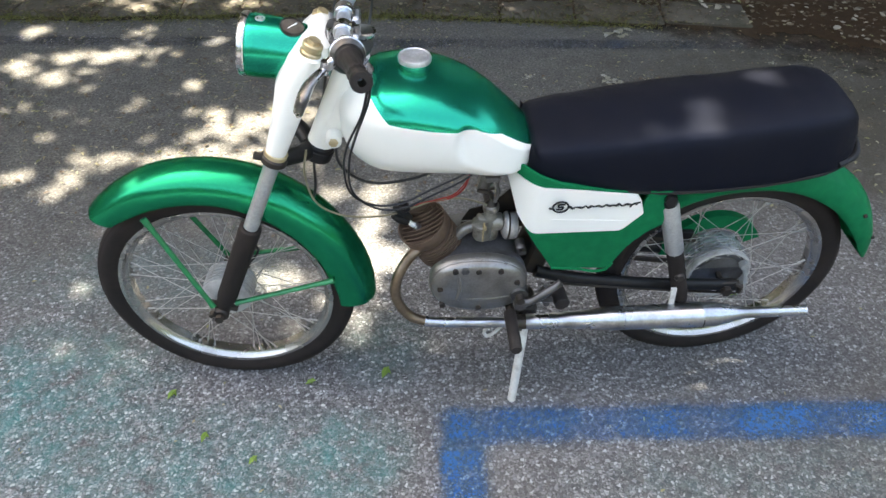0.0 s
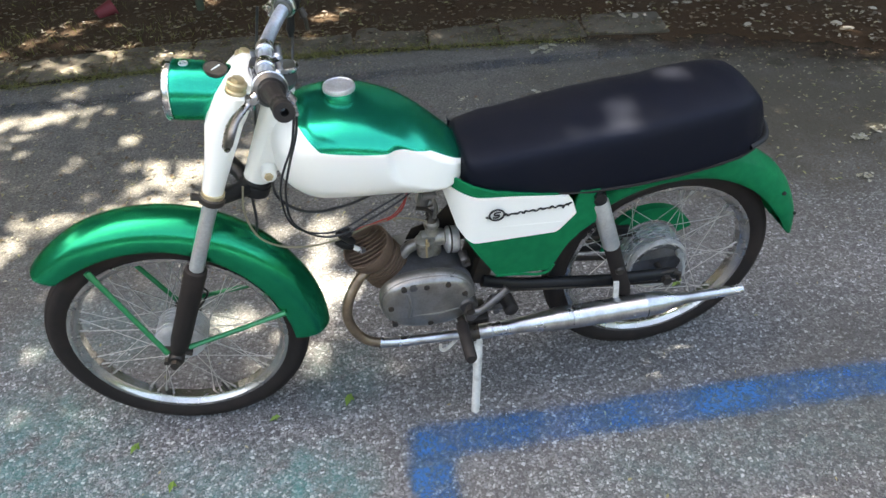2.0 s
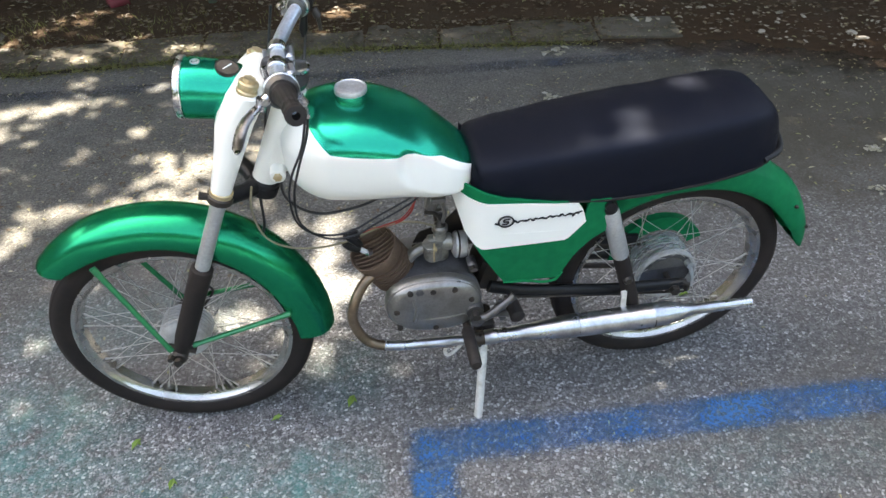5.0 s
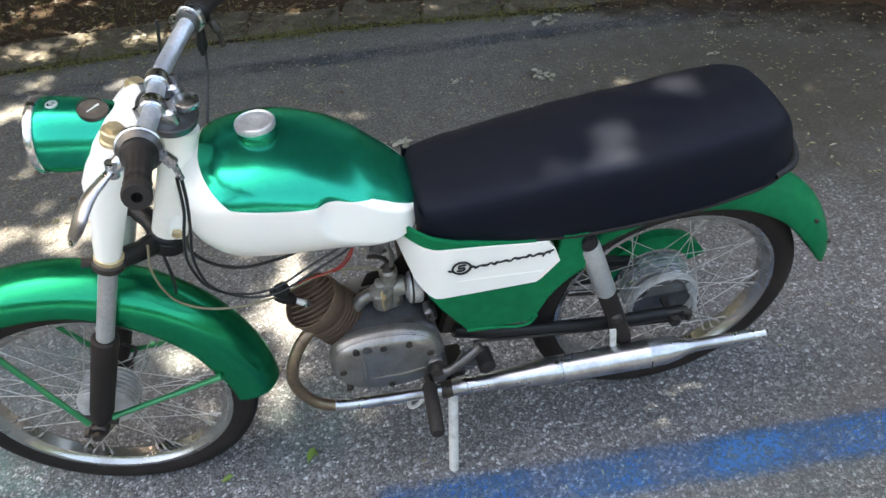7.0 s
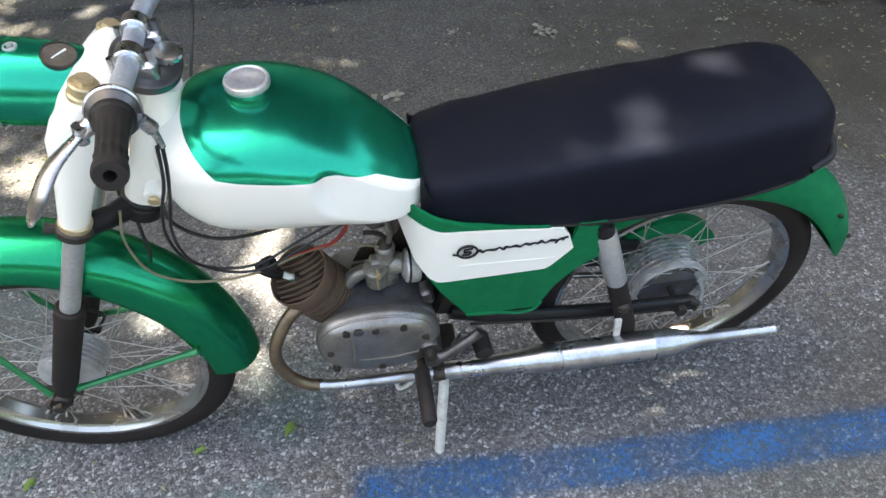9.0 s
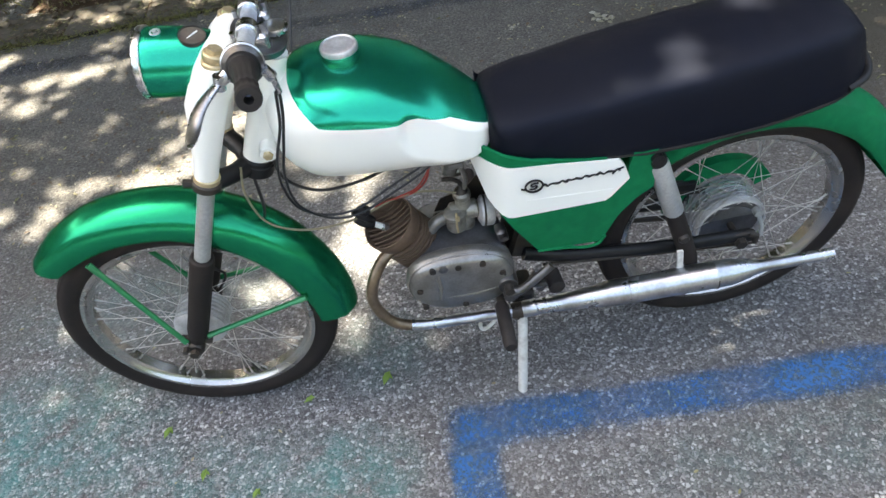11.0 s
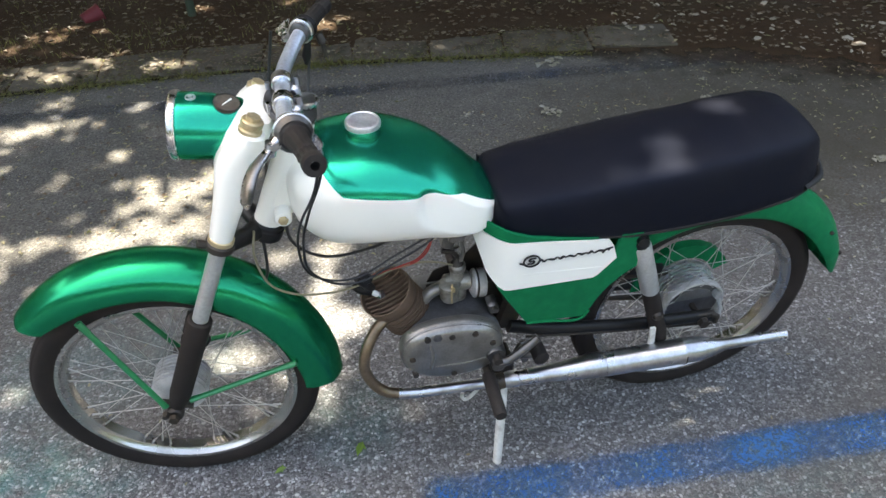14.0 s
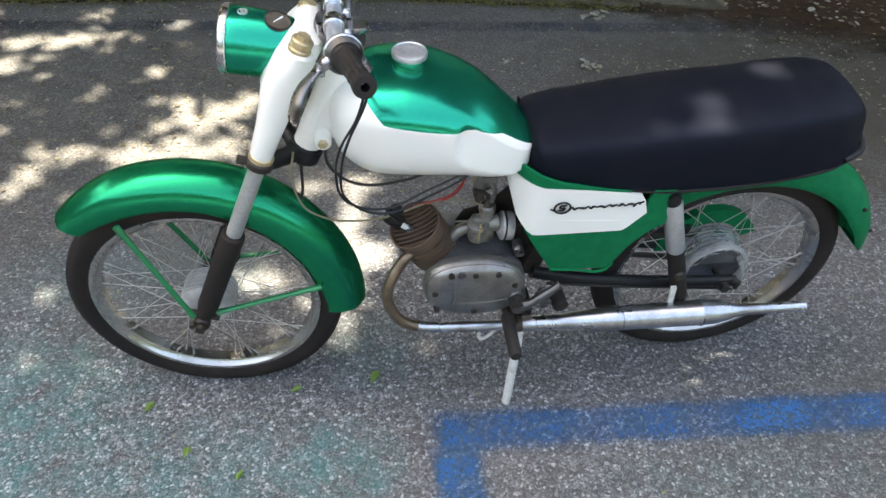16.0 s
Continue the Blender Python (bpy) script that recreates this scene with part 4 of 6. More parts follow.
for q in bm.faces:
    c = q.calc_center_median()
    q.material_index = 1 if is_green(c.x, c.z) else 0
me = bpy.data.meshes.new("fuel_tank")
bm.to_mesh(me)
bm.free()
me.materials.append(WHITE)
me.materials.append(GREEN)
me.shade_smooth()
me.set_sharp_from_angle(angle=radians(50))
tank = new("fuel_tank", me)
tank.parent = moped
tagged(tank, "two-tone fuel tank, metallic green over cream white")
cap_up = Vector((0.02, 0, 1)).normalized()
part("filler_cap", turned([(-0.012, 0.0270), (0.000, 0.0270), (0.0015, 0.0296), (0.0075, 0.0300), (0.0105, 0.0285), (0.0112, 0.0262), (0.0098, 0.0245), (0.0102, 0.0120), (0.0092, 0.0100), (0.0090, 0.0030)], (-0.114, 0, 0.852), cap_up, 48), CAP, tank, "dull chrome filler cap")
part("filler_neck", turned([(-0.020, 0.0295), (-0.004, 0.0285), (0.0, 0.0275)], (-0.114, 0, 0.852), cap_up, 40), GREEN, tank, "green filler neck")
part("tank_stud", turned([(0.0, 0.007), (0.004, 0.008), (0.009, 0.006)], (0.055, -0.062, 0.668), (0, -0.2, -1), 12), WHITE, tank, "small white mounting stud")

# ---------------------------------------------------------------- seat
S_LOW = [(0.096, 0.690), (0.110, 0.668), (0.157, 0.646), (0.25, 0.630), (0.356, 0.620), (0.45, 0.621), (0.55, 0.630), (0.64, 0.642), (0.70, 0.652), (0.740, 0.662)]
S_FOLD = [(0.096, 0.696), (0.110, 0.706), (0.157, 0.714), (0.25, 0.726), (0.356, 0.737), (0.45, 0.746), (0.55, 0.757), (0.63, 0.765), (0.68, 0.769), (0.715, 0.765), (0.740, 0.746)]
S_HALF = [(0.096, 0.068), (0.102, 0.083), (0.115, 0.094), (0.157, 0.101), (0.25, 0.107), (0.356, 0.111), (0.55, 0.111), (0.62, 0.108), (0.675, 0.102), (0.71, 0.090), (0.73, 0.076), (0.740, 0.062)]


def seat_shape():
    rows = []
    xs = [0.096, 0.097, 0.100, 0.104, 0.110] + [0.12 + 0.0109 * i for i in range(51)] + [0.676, 0.69, 0.702, 0.713, 0.723, 0.731, 0.738, 0.740]
    for x in xs:
        b, w, h = smooth(S_LOW, x), smooth(S_FOLD, x), smooth(S_HALF, x)
        crown = 0.020 * min(1.0, max(0.15, h / 0.09))
        if x < 0.099 or x > 0.737:
            w, b = w - 0.010, b + 0.006
        half = [(0.0, w + crown), (0.35, w + crown * 0.94), (0.62, w + crown * 0.76), (0.80, w + crown * 0.50), (0.90, w + crown * 0.22), (0.955, w - 0.004), (0.985, w - 0.018), (1.0, w - 0.045), (0.995, b + 0.03), (0.99, b + 0.008), (0.965, b), (0.90, b + 0.001), (0.5, b + 0.004), (0.0, b + 0.004)]
        rake = 0.24 * max(0.0, (x - 0.58) / 0.16)
        ring = [(x - rake * (z - b), -h * s, z) for s, z in half] + [(x - rake * (z - b), h * s, z) for s, z in reversed(half[1:-1])]
        wob = [(px, py * (1 + 0.014 * noise.noise((px * 9, py * 9, pz * 12)) + 0.012 * noise.noise((px * 34, py * 5, pz * 14))) - 0.003, pz + 0.0045 * noise.noise((px * 8 + 4, py * 8, pz * 8)) + 0.0020 * noise.noise((px * 26, py * 20, 5.0))) for px, py, pz in ring]
        rows.append(wob)
    return capped(rows)


seat = part("seat", seat_shape(), SEAT, moped, "long black vinyl dual seat, slightly dusty", 50)
rim_pts = [(x, -lerp(S_HALF, x) * 0.985, lerp(S_LOW, x) - 0.001) for x in [0.112 + 0.02 * i for i in range(31)]]
part("seat_edging", joined(tube(rim_pts, 0.0042, 8), flipped(tube(rim_pts, 0.0042, 8))), IRON, seat, "black edging strip along the seat base")
part("seat_strap", tube(curve([(0.694, -0.096, 0.664), (0.732, -0.080, 0.671), (0.749, -0.045, 0.678), (0.754, 0.0, 0.682), (0.746, 0.045, 0.678), (0.706, 0.090, 0.670)], 5), 0.0085, 10, 0.8), IRON, seat, "loose black fold at the back of the seat")

# ---------------------------------------------------------------- tool boxes below the seat
V_BOX = -0.112


def box_place(a, b, d):
    """The cover curves in towards the frame at its front rim."""
    inward = 0.055 * max(0.0, (0.125 - a) / 0.065) ** 2 if a < 0.125 else 0.0
    return (a, V_BOX + inward + d + 0.05 * max(0.0, 0.50 - b), b)


def strip_sheet(lower, upper, x0, x1, proud, n=26, m=8):
    """A curved cover between two lines lower(x) and upper(x), with a returned rim."""
    rows = []
    for i in range(n + 1):
        x = x0 + (x1 - x0) * i / n
        z0, z1 = lower(x), upper(x)
        fwd = [box_place(x, z0 + (z1 - z0) * j / m, -proud) for j in range(m + 1)]
        back = [box_place(x, z0 + (z1 - z0) * j / m, 0.008) for j in reversed(range(m + 1))]
        rows.append(fwd + back)
    return capped(rows)


W_UP = lambda x: lerp([(0.060, 0.664), (0.075, 0.656), (0.12, 0.645), (0.20, 0.636), (0.312, 0.620), (0.327, 0.574)], x)
W_LO = lambda x: lerp([(0.060, 0.640), (0.082, 0.560), (0.106, 0.530), (0.20, 0.530), (0.290, 0.530), (0.327, 0.5735)], x)
G_LO = lambda x: lerp([(0.098, 0.534), (0.106, 0.522), (0.163, 0.425), (0.22, 0.420), (0.285, 0.416), (0.315, 0.485), (0.345, 0.520), (0.382, 0.545)], x)
G_UP = lambda x: lerp([(0.098, 0.535), (0.106, 0.5315), (0.290, 0.5315), (0.327, 0.574), (0.3275, 0.628), (0.382, 0.625)], x)
for side in (-1, 1):
    pick = (lambda s: s) if side < 0 else flipped
    box = part("side_cover", pick(strip_sheet(G_LO, G_UP, 0.098, 0.374, 0.0)), ENAMEL, moped, "green enamelled lower side cover")
    part("white_panel", pick(strip_sheet(W_LO, W_UP, 0.060 if side < 0 else 0.110, 0.327, 0.003)), WHITE, box, "cream white upper side panel")
    top = lambda x: lerp([(0.050, 0.690), (0.10, 0.676), (0.157, 0.651), (0.25, 0.6325), (0.30, 0.6270)], x)
    part("cover_rail", pick(strip_sheet(lambda x: lerp([(0.050, 0.668), (0.075, 0.6575), (0.12, 0.6465), (0.20, 0.6375), (0.312, 0.6215), (0.360, 0.616), (0.378, 0.617)], x), top, 0.050, 0.285, 0.001)), ENAMEL, box, "green rail under the seat")
    # pressed crease along the white panel
    part("panel_crease", pick(tube([box_place(0.145, 0.566, -0.0026), box_place(0.22, 0.5615, -0.0027), box_place(0.30, 0.556, -0.0026)], 0.0011, 6)), WHITE, box)
    lip = [box_place(a, b, -0.001) for a, b in ((0.163, 0.424), (0.20, 0.420), (0.225, 0.416), (0.255, 0.408), (0.280, 0.412), (0.292, 0.432))]
    part("cover_lip", pick(tube(curve(lip, 4), 0.003, 8)), ENAMEL, box)
    if side < 0:
        # emblem: a ring with a bar, followed by a flowing stroke
        ring = [box_place(0.158 + 0.015 * math.cos(a), 0.6005 + 0.013 * math.sin(a), -0.006) for a in [2 * math.pi * j / 28 for j in range(29)]]
        inner = curve([box_place(0.166, 0.6065, -0.006), box_place(0.155, 0.6060, -0.006), box_place(0.1535, 0.6005, -0.006), box_place(0.163, 0.6000, -0.006), box_place(0.160, 0.5945, -0.006), box_place(0.150, 0.5950, -0.006)], 4)
        stroke = [box_place(0.136, 0.5975, -0.005), box_place(0.146, 0.593, -0.005)]
        part("emblem_ring", joined(tube(ring, 0.0019, 8), tube(inner, 0.0016, 8), tube(stroke, 0.0018, 6)), IRON, box, "round black metal emblem")
        wave, rad = [], []
        for j in range(111):
            x = 0.174 + 0.133 * j / 110
            wave.append(box_place(x, 0.5965 + 0.0027 * math.sin(j * 0.55 + 0.9 * math.sin(j * 0.17)) * (0.6 + 0.4 * math.sin(j * 0.23 + 1.0)) + 0.004 * (j / 110), -0.005))
            rad.append(0.0015 + 0.0008 * (0.5 + 0.5 * math.sin(j * 0.41)))
        tail = [box_place(0.295, 0.5935, -0.005), box_place(0.300, 0.6005, -0.005), box_place(0.314, 0.6045, -0.005)]
        part("emblem_script", joined(tube(wave, rad, 6), tube(tail, 0.0018, 6)), IRON, box, "flowing black metal emblem stroke")

# ---------------------------------------------------------------- black frame: backbone, loop, swing arm
frame_path = curve([(-0.262, 0, 0.735), (-0.10, 0, 0.715), (0.05, 0, 0.690), (0.13, 0, 0.62), (0.17, 0, 0.50), (0.165, 0, 0.36)], 6)
main_tube = part("frame_tube", tube(frame_path, 0.019, 16), IRON, moped, "black enamelled frame tube")
part("seat_rail", joined(*(tube(curve([(0.06, 0.05 * s, 0.685), (0.20, 0.07 * s, 0.645), (0.40, 0.085 * s, 0.628), (0.62, 0.08 * s, 0.64)], 5), 0.010, 10) for s in (-1, 1))), GREEN_FLAT, main_tube, "green seat rails")
for s in (-1, 1):
    arm = [(0.145, 0.056 * s, 0.362), (0.22, 0.059 * s, 0.340), (0.287, 0.060 * s, 0.327), (0.437, 0.062 * s, 0.306), (0.53, 0.060 * s, 0.296), (0.621, 0.058 * s, 0.288)]
    sw = part("swing_arm", tube(curve(arm, 5), 0.0125, 14, 1.25), IRON, moped, "black enamelled swing arm")
    part("axle_adjuster", joined(block((0.05, 0.012, 0.030), (0.605, 0.062 * s, 0.289), bevel=0.003), tube([(0.617, 0.066 * s, 0.298), (0.633, 0.068 * s, 0.292), (0.633, 0.068 * s, 0.272)], [0.006, 0.007, 0.006], 8)), GREASE, sw, "axle plate with adjuster hook")
    # rear shock absorber
    a, b = Vector((0.373, 0.101 * s, 0.606)), Vector((0.481, 0.099 * s, 0.287))
    d = (b - a).normalized()
    at = lambda t: a + d * t
    shock = part("shock_absorber", tube([at(t) for t in (0.022, 0.026, 0.160, 0.164)], [0.0170, 0.0192, 0.0192, 0.0172], 26), GREY_TUBE, moped, "silver-grey rear shock absorber")
    part("shock_cap", joined(tube([at(t) for t in (-0.018, -0.010, 0.010, 0.026)], [0.004, 0.011, 0.0175, 0.0160], 20), turned([(-0.02, 0.011), (0.02, 0.011)], a, n=14)), IRON, shock, "black upper mount")
    part("shock_sleeve", tube([at(t) for t in (0.155, 0.165, 0.30, 0.326, 0.345)], [0.0185, 0.0180, 0.0180, 0.016, 0.012], 20), RUBBER, shock, "dark lower sleeve")
    part("shock_bolt", turned([(-0.024, 0.008), (-0.020, 0.011), (0.02, 0.011)], at(0.232), n=10), GREASE, shock)
    part("muffler_bracket" if s < 0 else "peg_bracket", plate([(0.438, 0.352), (0.450, 0.352), (0.457, 0.285), (0.462, 0.262), (0.440, 0.262), (0.444, 0.300)], 0.006, lambda p, q, k: (p, s * 0.118 + k, q)), STAND_WHITE, sw, "pale flat bracket")
arc = [(REAR + 0.122 * math.cos(radians(a)), AXLE + 0.122 * math.sin(radians(a))) for a in range(24, 181, 12)]
inner_arc = [(REAR + 0.085 * math.cos(radians(a)), AXLE + 0.085 * math.sin(radians(a))) for a in range(180, 23, -12)]
part("chain_case", plate(arc + inner_arc, 0.022, lambda a, b, d: (a, 0.058 + d, b)), ENAMEL, main_tube, "green chain case round the sprocket")
part("chain_guard", joined(block((0.34, 0.018, 0.032), (0.37, 0.046, 0.372), pose(0, 0, 0, 0, 6, 0), 0.005)), IRON, main_tube, "black chain guard")
for dz in (0.052, -0.030):
    part("chain_run", tube([(0.13, 0.040, 0.355 + dz * 0.5), (REAR, 0.040, AXLE + dz)], 0.0055, 8, 1.4), GREASE, main_tube, "greasy drive chain")
part("brake_rod", tube(curve([(0.18, -0.070, 0.335), (0.35, -0.072, 0.310), (0.64, -0.052, 0.250)], 5), 0.003, 8), GREASE, main_tube, "thin brake rod")

# ---------------------------------------------------------------- engine
CASE_TONE = worn("bluish_case_alloy", (0.21, 0.215, 0.235), 0.33, 0.75, (0.085, 0.075, 0.06), 0.65, 240, 16, 0.3)


def case_ring(g, y):
    """A boxy oval, flatter on top than below."""
    out = []
    for a in (2 * math.pi * j / 44 for j in range(44)):
        c, d = math.cos(a), math.sin(a)
        rise = 0.077 if d > 0 else 0.066
        out.append((0.020 + 0.092 * g * math.copysign(abs(c) ** 0.5, c), y, 0.369 + rise * g * math.copysign(abs(d) ** (0.55 if d > 0 else 0.85), d)))
    return out


engine = part("crankcase", capped([case_ring(g, y) for g, y in ((0.90, 0.058), (0.94, 0.054), (0.96, 0.012), (0.985, 0.006), (0.985, -0.004), (0.97, -0.008), (0.98, -0.070), (1.02, -0.078), (1.04, -0.090), (1.01, -0.095))]), CASE_TONE, moped, "grey cast-alloy crankcase")
part("case_joint", tube([Vector(p) for p in case_ring(0.986, 0.001)] + [Vector(case_ring(0.986, 0.001)[0])], 0.0014, 6), GREASE, engine)
part("case_lug", joined(block((0.020, 0.030, 0.030), (0.102, -0.070, 0.452), pose(0, 0, 0, 0, -12, 0), 0.005), turned([(-0.094, 0.006), (-0.082, 0.0085)], (0.104, 0, 0.456), n=6)), ALLOY, engine, "bolted lug on the crankcase")
COVER = Vector((0.012, -0.10, 0.384))


def cover_ring(g, y):
    return [(COVER.x + 0.106 * g * math.copysign(abs(math.cos(a)) ** 0.82, math.cos(a)), y, COVER.z + 0.002 - 0.05 * 0.106 * math.cos(a) + 0.076 * g * math.copysign(abs(math.sin(a)) ** 0.86, math.sin(a))) for a in (2 * math.pi * j / 56 for j in range(56))]


cover = part("engine_cover", capped([cover_ring(g, y) for g, y in ((0.94, -0.088), (1.0, -0.094), (1.0, -0.104), (0.975, -0.1085), (0.93, -0.1185), (0.88, -0.1245), (0.80, -0.1275), (0.4, -0.1285))]), COVER_ALLOY, moped, "scuffed oval alloy engine cover")
part("cover_bead", tube([Vector(p) for p in cover_ring(0.955, -0.1135)] + [Vector(cover_ring(0.955, -0.1135)[0])], 0.0022, 6), COVER_ALLOY, cover)
for dx, dz in ((-0.083, 0.008), (-0.052, 0.058), (-0.004, 0.056), (0.042, 0.054), (0.078, 0.020), (-0.078, -0.042), (0.0, -0.054)):
    part("cover_screw", turned([(-0.1305, 0.0040), (-0.130, 0.0062), (-0.126, 0.0066), (-0.118, 0.0066)], (COVER.x + dx, 0, COVER.z + dz), n=14), GREASE, cover, "dark slotted screw")
part("filler_plug", turned([(-0.130, 0.006), (-0.1285, 0.0095), (-0.122, 0.0100), (-0.115, 0.0100)], (COVER.x - 0.032, 0, COVER.z + 0.058), n=6), ALLOY, cover, "hexagon plug")
part("cover_rib", joined(tube(curve([(COVER.x - 0.046, -0.126, COVER.z + 0.045), (COVER.x - 0.042, -0.131, COVER.z + 0.010), (COVER.x - 0.047, -0.128, COVER.z - 0.025)], 5), [0.004] * 11, 8), tube([(COVER.x - 0.09, -0.1245, COVER.z - 0.022), (COVER.x + 0.02, -0.1295, COVER.z - 0.026), (COVER.x + 0.075, -0.1275, COVER.z - 0.020)], 0.0016, 6)), COVER_ALLOY, cover)
part("shaft_boss", joined(turned([(-0.134, 0.013), (-0.134, 0.0185), (-0.128, 0.0205), (-0.10, 0.021)], (0.098, 0, 0.366), n=28)), ALLOY, engine, "round shaft boss")
part("shift_shaft", tube([(0.098, -0.10, 0.366), (0.098, -0.150, 0.366)], 0.009, 14), GREASE, engine, "dark splined shaft")

# cylinder leaning forward, ribbed barrel and a head of fore-and-aft fins
UPW = Vector((-0.46, -0.15, 0.875)).normalized()
BASE = Vector((-0.058, -0.018, 0.408))
barrel = []
for i in range(7):
    c = 0.010 + i * 0.0088
    barrel += [(c - 0.0036, 0.046), (c - 0.0026, 0.0535), (c + 0.0026, 0.0535), (c + 0.0036, 0.046)]
cylinder = part("cylinder", turned([(0.0, 0.034)] + barrel + [(0.070, 0.036)], BASE, tuple(UPW), 40), FINS, moped, "brown baked cylinder with cooling fins")
HEAD = BASE + UPW * 0.070
across = Vector((0, 1, 0)) - UPW * UPW.y
across.normalize()
along = across.cross(UPW)
part("head_base", turned([(0.0, 0.050), (0.004, 0.0535), (0.031, 0.0552), (0.034, 0.0545), (0.034, 0.0522), (0.010, 0.0490), (0.008, 0.020)], HEAD, tuple(UPW), 44), FINS, cylinder, "brown cylinder head")
for i in range(9):
    o = -0.044 + i * 0.011
    half = math.sqrt(max(0.0001, 0.0495**2 - o * o))
    prof = [(-half, 0.0)] + [(-half + 2 * half * j / 10, 0.029 - 0.015 * math.sin(math.pi * (0.06 + 0.88 * j / 10))) for j in range(11)] + [(half, 0.0)]
    part("cooling_fin", plate(prof, 0.0036, lambda a, b, d: HEAD + along * a + UPW * b + across * (o + d)), FINS, cylinder)
plug = HEAD + UPW * 0.012 + along * -0.016 + across * 0.008
plug_dir = (UPW + along * -0.35 + across * 0.05).normalized()
spark_plug = part("spark_plug", turned([(0.0, 0.009), (0.010, 0.009), (0.011, 0.0065), (0.014, 0.006)], plug, tuple(plug_dir), 6), CHROME, cylinder, "spark plug with pale insulator")
part("insulator", turned([(0.012, 0.0058), (0.022, 0.0060), (0.034, 0.0052), (0.036, 0.003)], plug, tuple(plug_dir), 14), WHITE, spark_plug, "white glazed insulator")
part("plug_cap", tube(curve([plug + plug_dir * 0.030, plug + plug_dir * 0.050 + along * -0.004, plug + plug_dir * 0.058 + Vector((-0.010, 0, 0.004))], 4), [0.008, 0.009, 0.0095, 0.0095, 0.0095, 0.009, 0.0085, 0.008, 0.007], 12), IRON, cylinder, "black rubber plug cap")
# inlet stub, carburettor with bowl, slide dome and filter
part("inlet_stub", tube(curve([(-0.052, -0.030, 0.430), (-0.034, -0.032, 0.452), (-0.010, -0.030, 0.474), (0.020, -0.026, 0.480)], 5), 0.0125, 16), COVER_ALLOY, engine, "pale alloy inlet stub")
CARB_ALLOY = worn("grimy_carb_alloy", (0.30, 0.285, 0.25), 0.40, 0.55, (0.085, 0.060, 0.035), 0.85, 200, 45, 0.4)
carb = part("carburettor", joined(turned([(-0.03, 0.014), (-0.026, 0.019), (0.022, 0.019), (0.026, 0.014)], (0.042, -0.026, 0.486), (1, 0, 0), 20), turned([(-0.045, 0.012), (-0.040, 0.019), (-0.010, 0.020), (0.0, 0.016), (0.030, 0.014), (0.034, 0.017), (0.044, 0.017), (0.048, 0.012)], (0.040, -0.026, 0.488), (0, 0, 1), 20)), CARB_ALLOY, moped, "grimy alloy carburettor")
part("float_bowl", turned([(-0.052, 0.010), (-0.050, 0.018), (-0.046, 0.0195), (-0.018, 0.0195), (-0.015, 0.022), (-0.010, 0.022), (-0.007, 0.018)], (0.022, -0.040, 0.508), (0, 0, 1), 20), CARB_ALLOY, carb, "stained float bowl")
part("carb_strap", joined(tube([(0.022, -0.061, 0.464), (0.021, -0.0625, 0.484), (0.023, -0.058, 0.512)], 0.0022, 6), turned([(-0.066, 0.004), (-0.058, 0.005)], (0.024, 0, 0.500), n=6)), BRASS, carb, "brass clip and screw")
part("throttle_elbow", tube(curve([(0.040, -0.026, 0.545), (0.038, -0.028, 0.560), (0.026, -0.030, 0.572), (0.008, -0.032, 0.578)], 4), 0.0042, 8), GREASE, carb, "dark throttle cable elbow")
part("filter_band", turned([(0.0335, 0.0300), (0.0335, 0.0312), (0.0375, 0.0312), (0.0375, 0.0300)], (0.042, -0.026, 0.478), (1, 0, -0.1), 28), GREASE, carb)
part("carb_top", turned([(0.046, 0.013), (0.052, 0.0145), (0.060, 0.012), (0.066, 0.006), (0.078, 0.004)], (0.040, -0.026, 0.478), (0, 0, 1), 16), GREASE, carb, "dark slide cap")
part("air_filter", turned([(0.024, 0.018), (0.030, 0.029), (0.034, 0.030), (0.050, 0.030), (0.054, 0.028), (0.056, 0.020)], (0.042, -0.026, 0.478), (1, 0, -0.1), 28), HUB, carb, "round dusty metal air filter")
part("fuel_tap", joined(turned([(-0.020, 0.008), (0.0, 0.011), (0.025, 0.010)], (0.042, -0.030, 0.628), (0, 0, 1), 14), block((0.030, 0.012, 0.014), (0.036, -0.036, 0.610), None, 0.003), tube(curve([(0.042, -0.030, 0.610), (0.050, -0.034, 0.575), (0.046, -0.030, 0.545)], 4), 0.0045, 8)), COVER_ALLOY, carb, "grey fuel tap and hose")
part("coil", joined(block((0.026, 0.030, 0.056), (0.030, 0.004, 0.586), pose(0, 0, 0, 0, 12, 0), 0.006), turned([(-0.012, 0.010), (0.014, 0.010)], (0.034, 0.002, 0.560), (1, 0, 0.2), 16)), COVER_ALLOY, main_tube, "grey ignition coil under the tank")
# kick lever, brake pedal and pivots behind the cover
part("kick_lever", joined(tube(curve([(0.100, -0.138, 0.352), (0.125, -0.140, 0.358), (0.165, -0.138, 0.392), (0.182, -0.134, 0.405)], 5), [0.011, 0.011, 0.0105, 0.010, 0.0095, 0.009, 0.009, 0.009, 0.009, 0.009, 0.0085, 0.0085, 0.008, 0.0085, 0.009, 0.010], 12), turned([(-0.148, 0.014), (-0.128, 0.015)], (0.100, 0, 0.350), n=16)), ALLOY, engine, "worn grey kick lever")
part("pedal_rubber", tube([(0.188, -0.100, 0.343), (0.1885, -0.103, 0.343), (0.192, -0.142, 0.343), (0.1922, -0.144, 0.343)], [0.014, 0.017, 0.0165, 0.013], 16), GRIP, engine, "black rubber pedal pad")
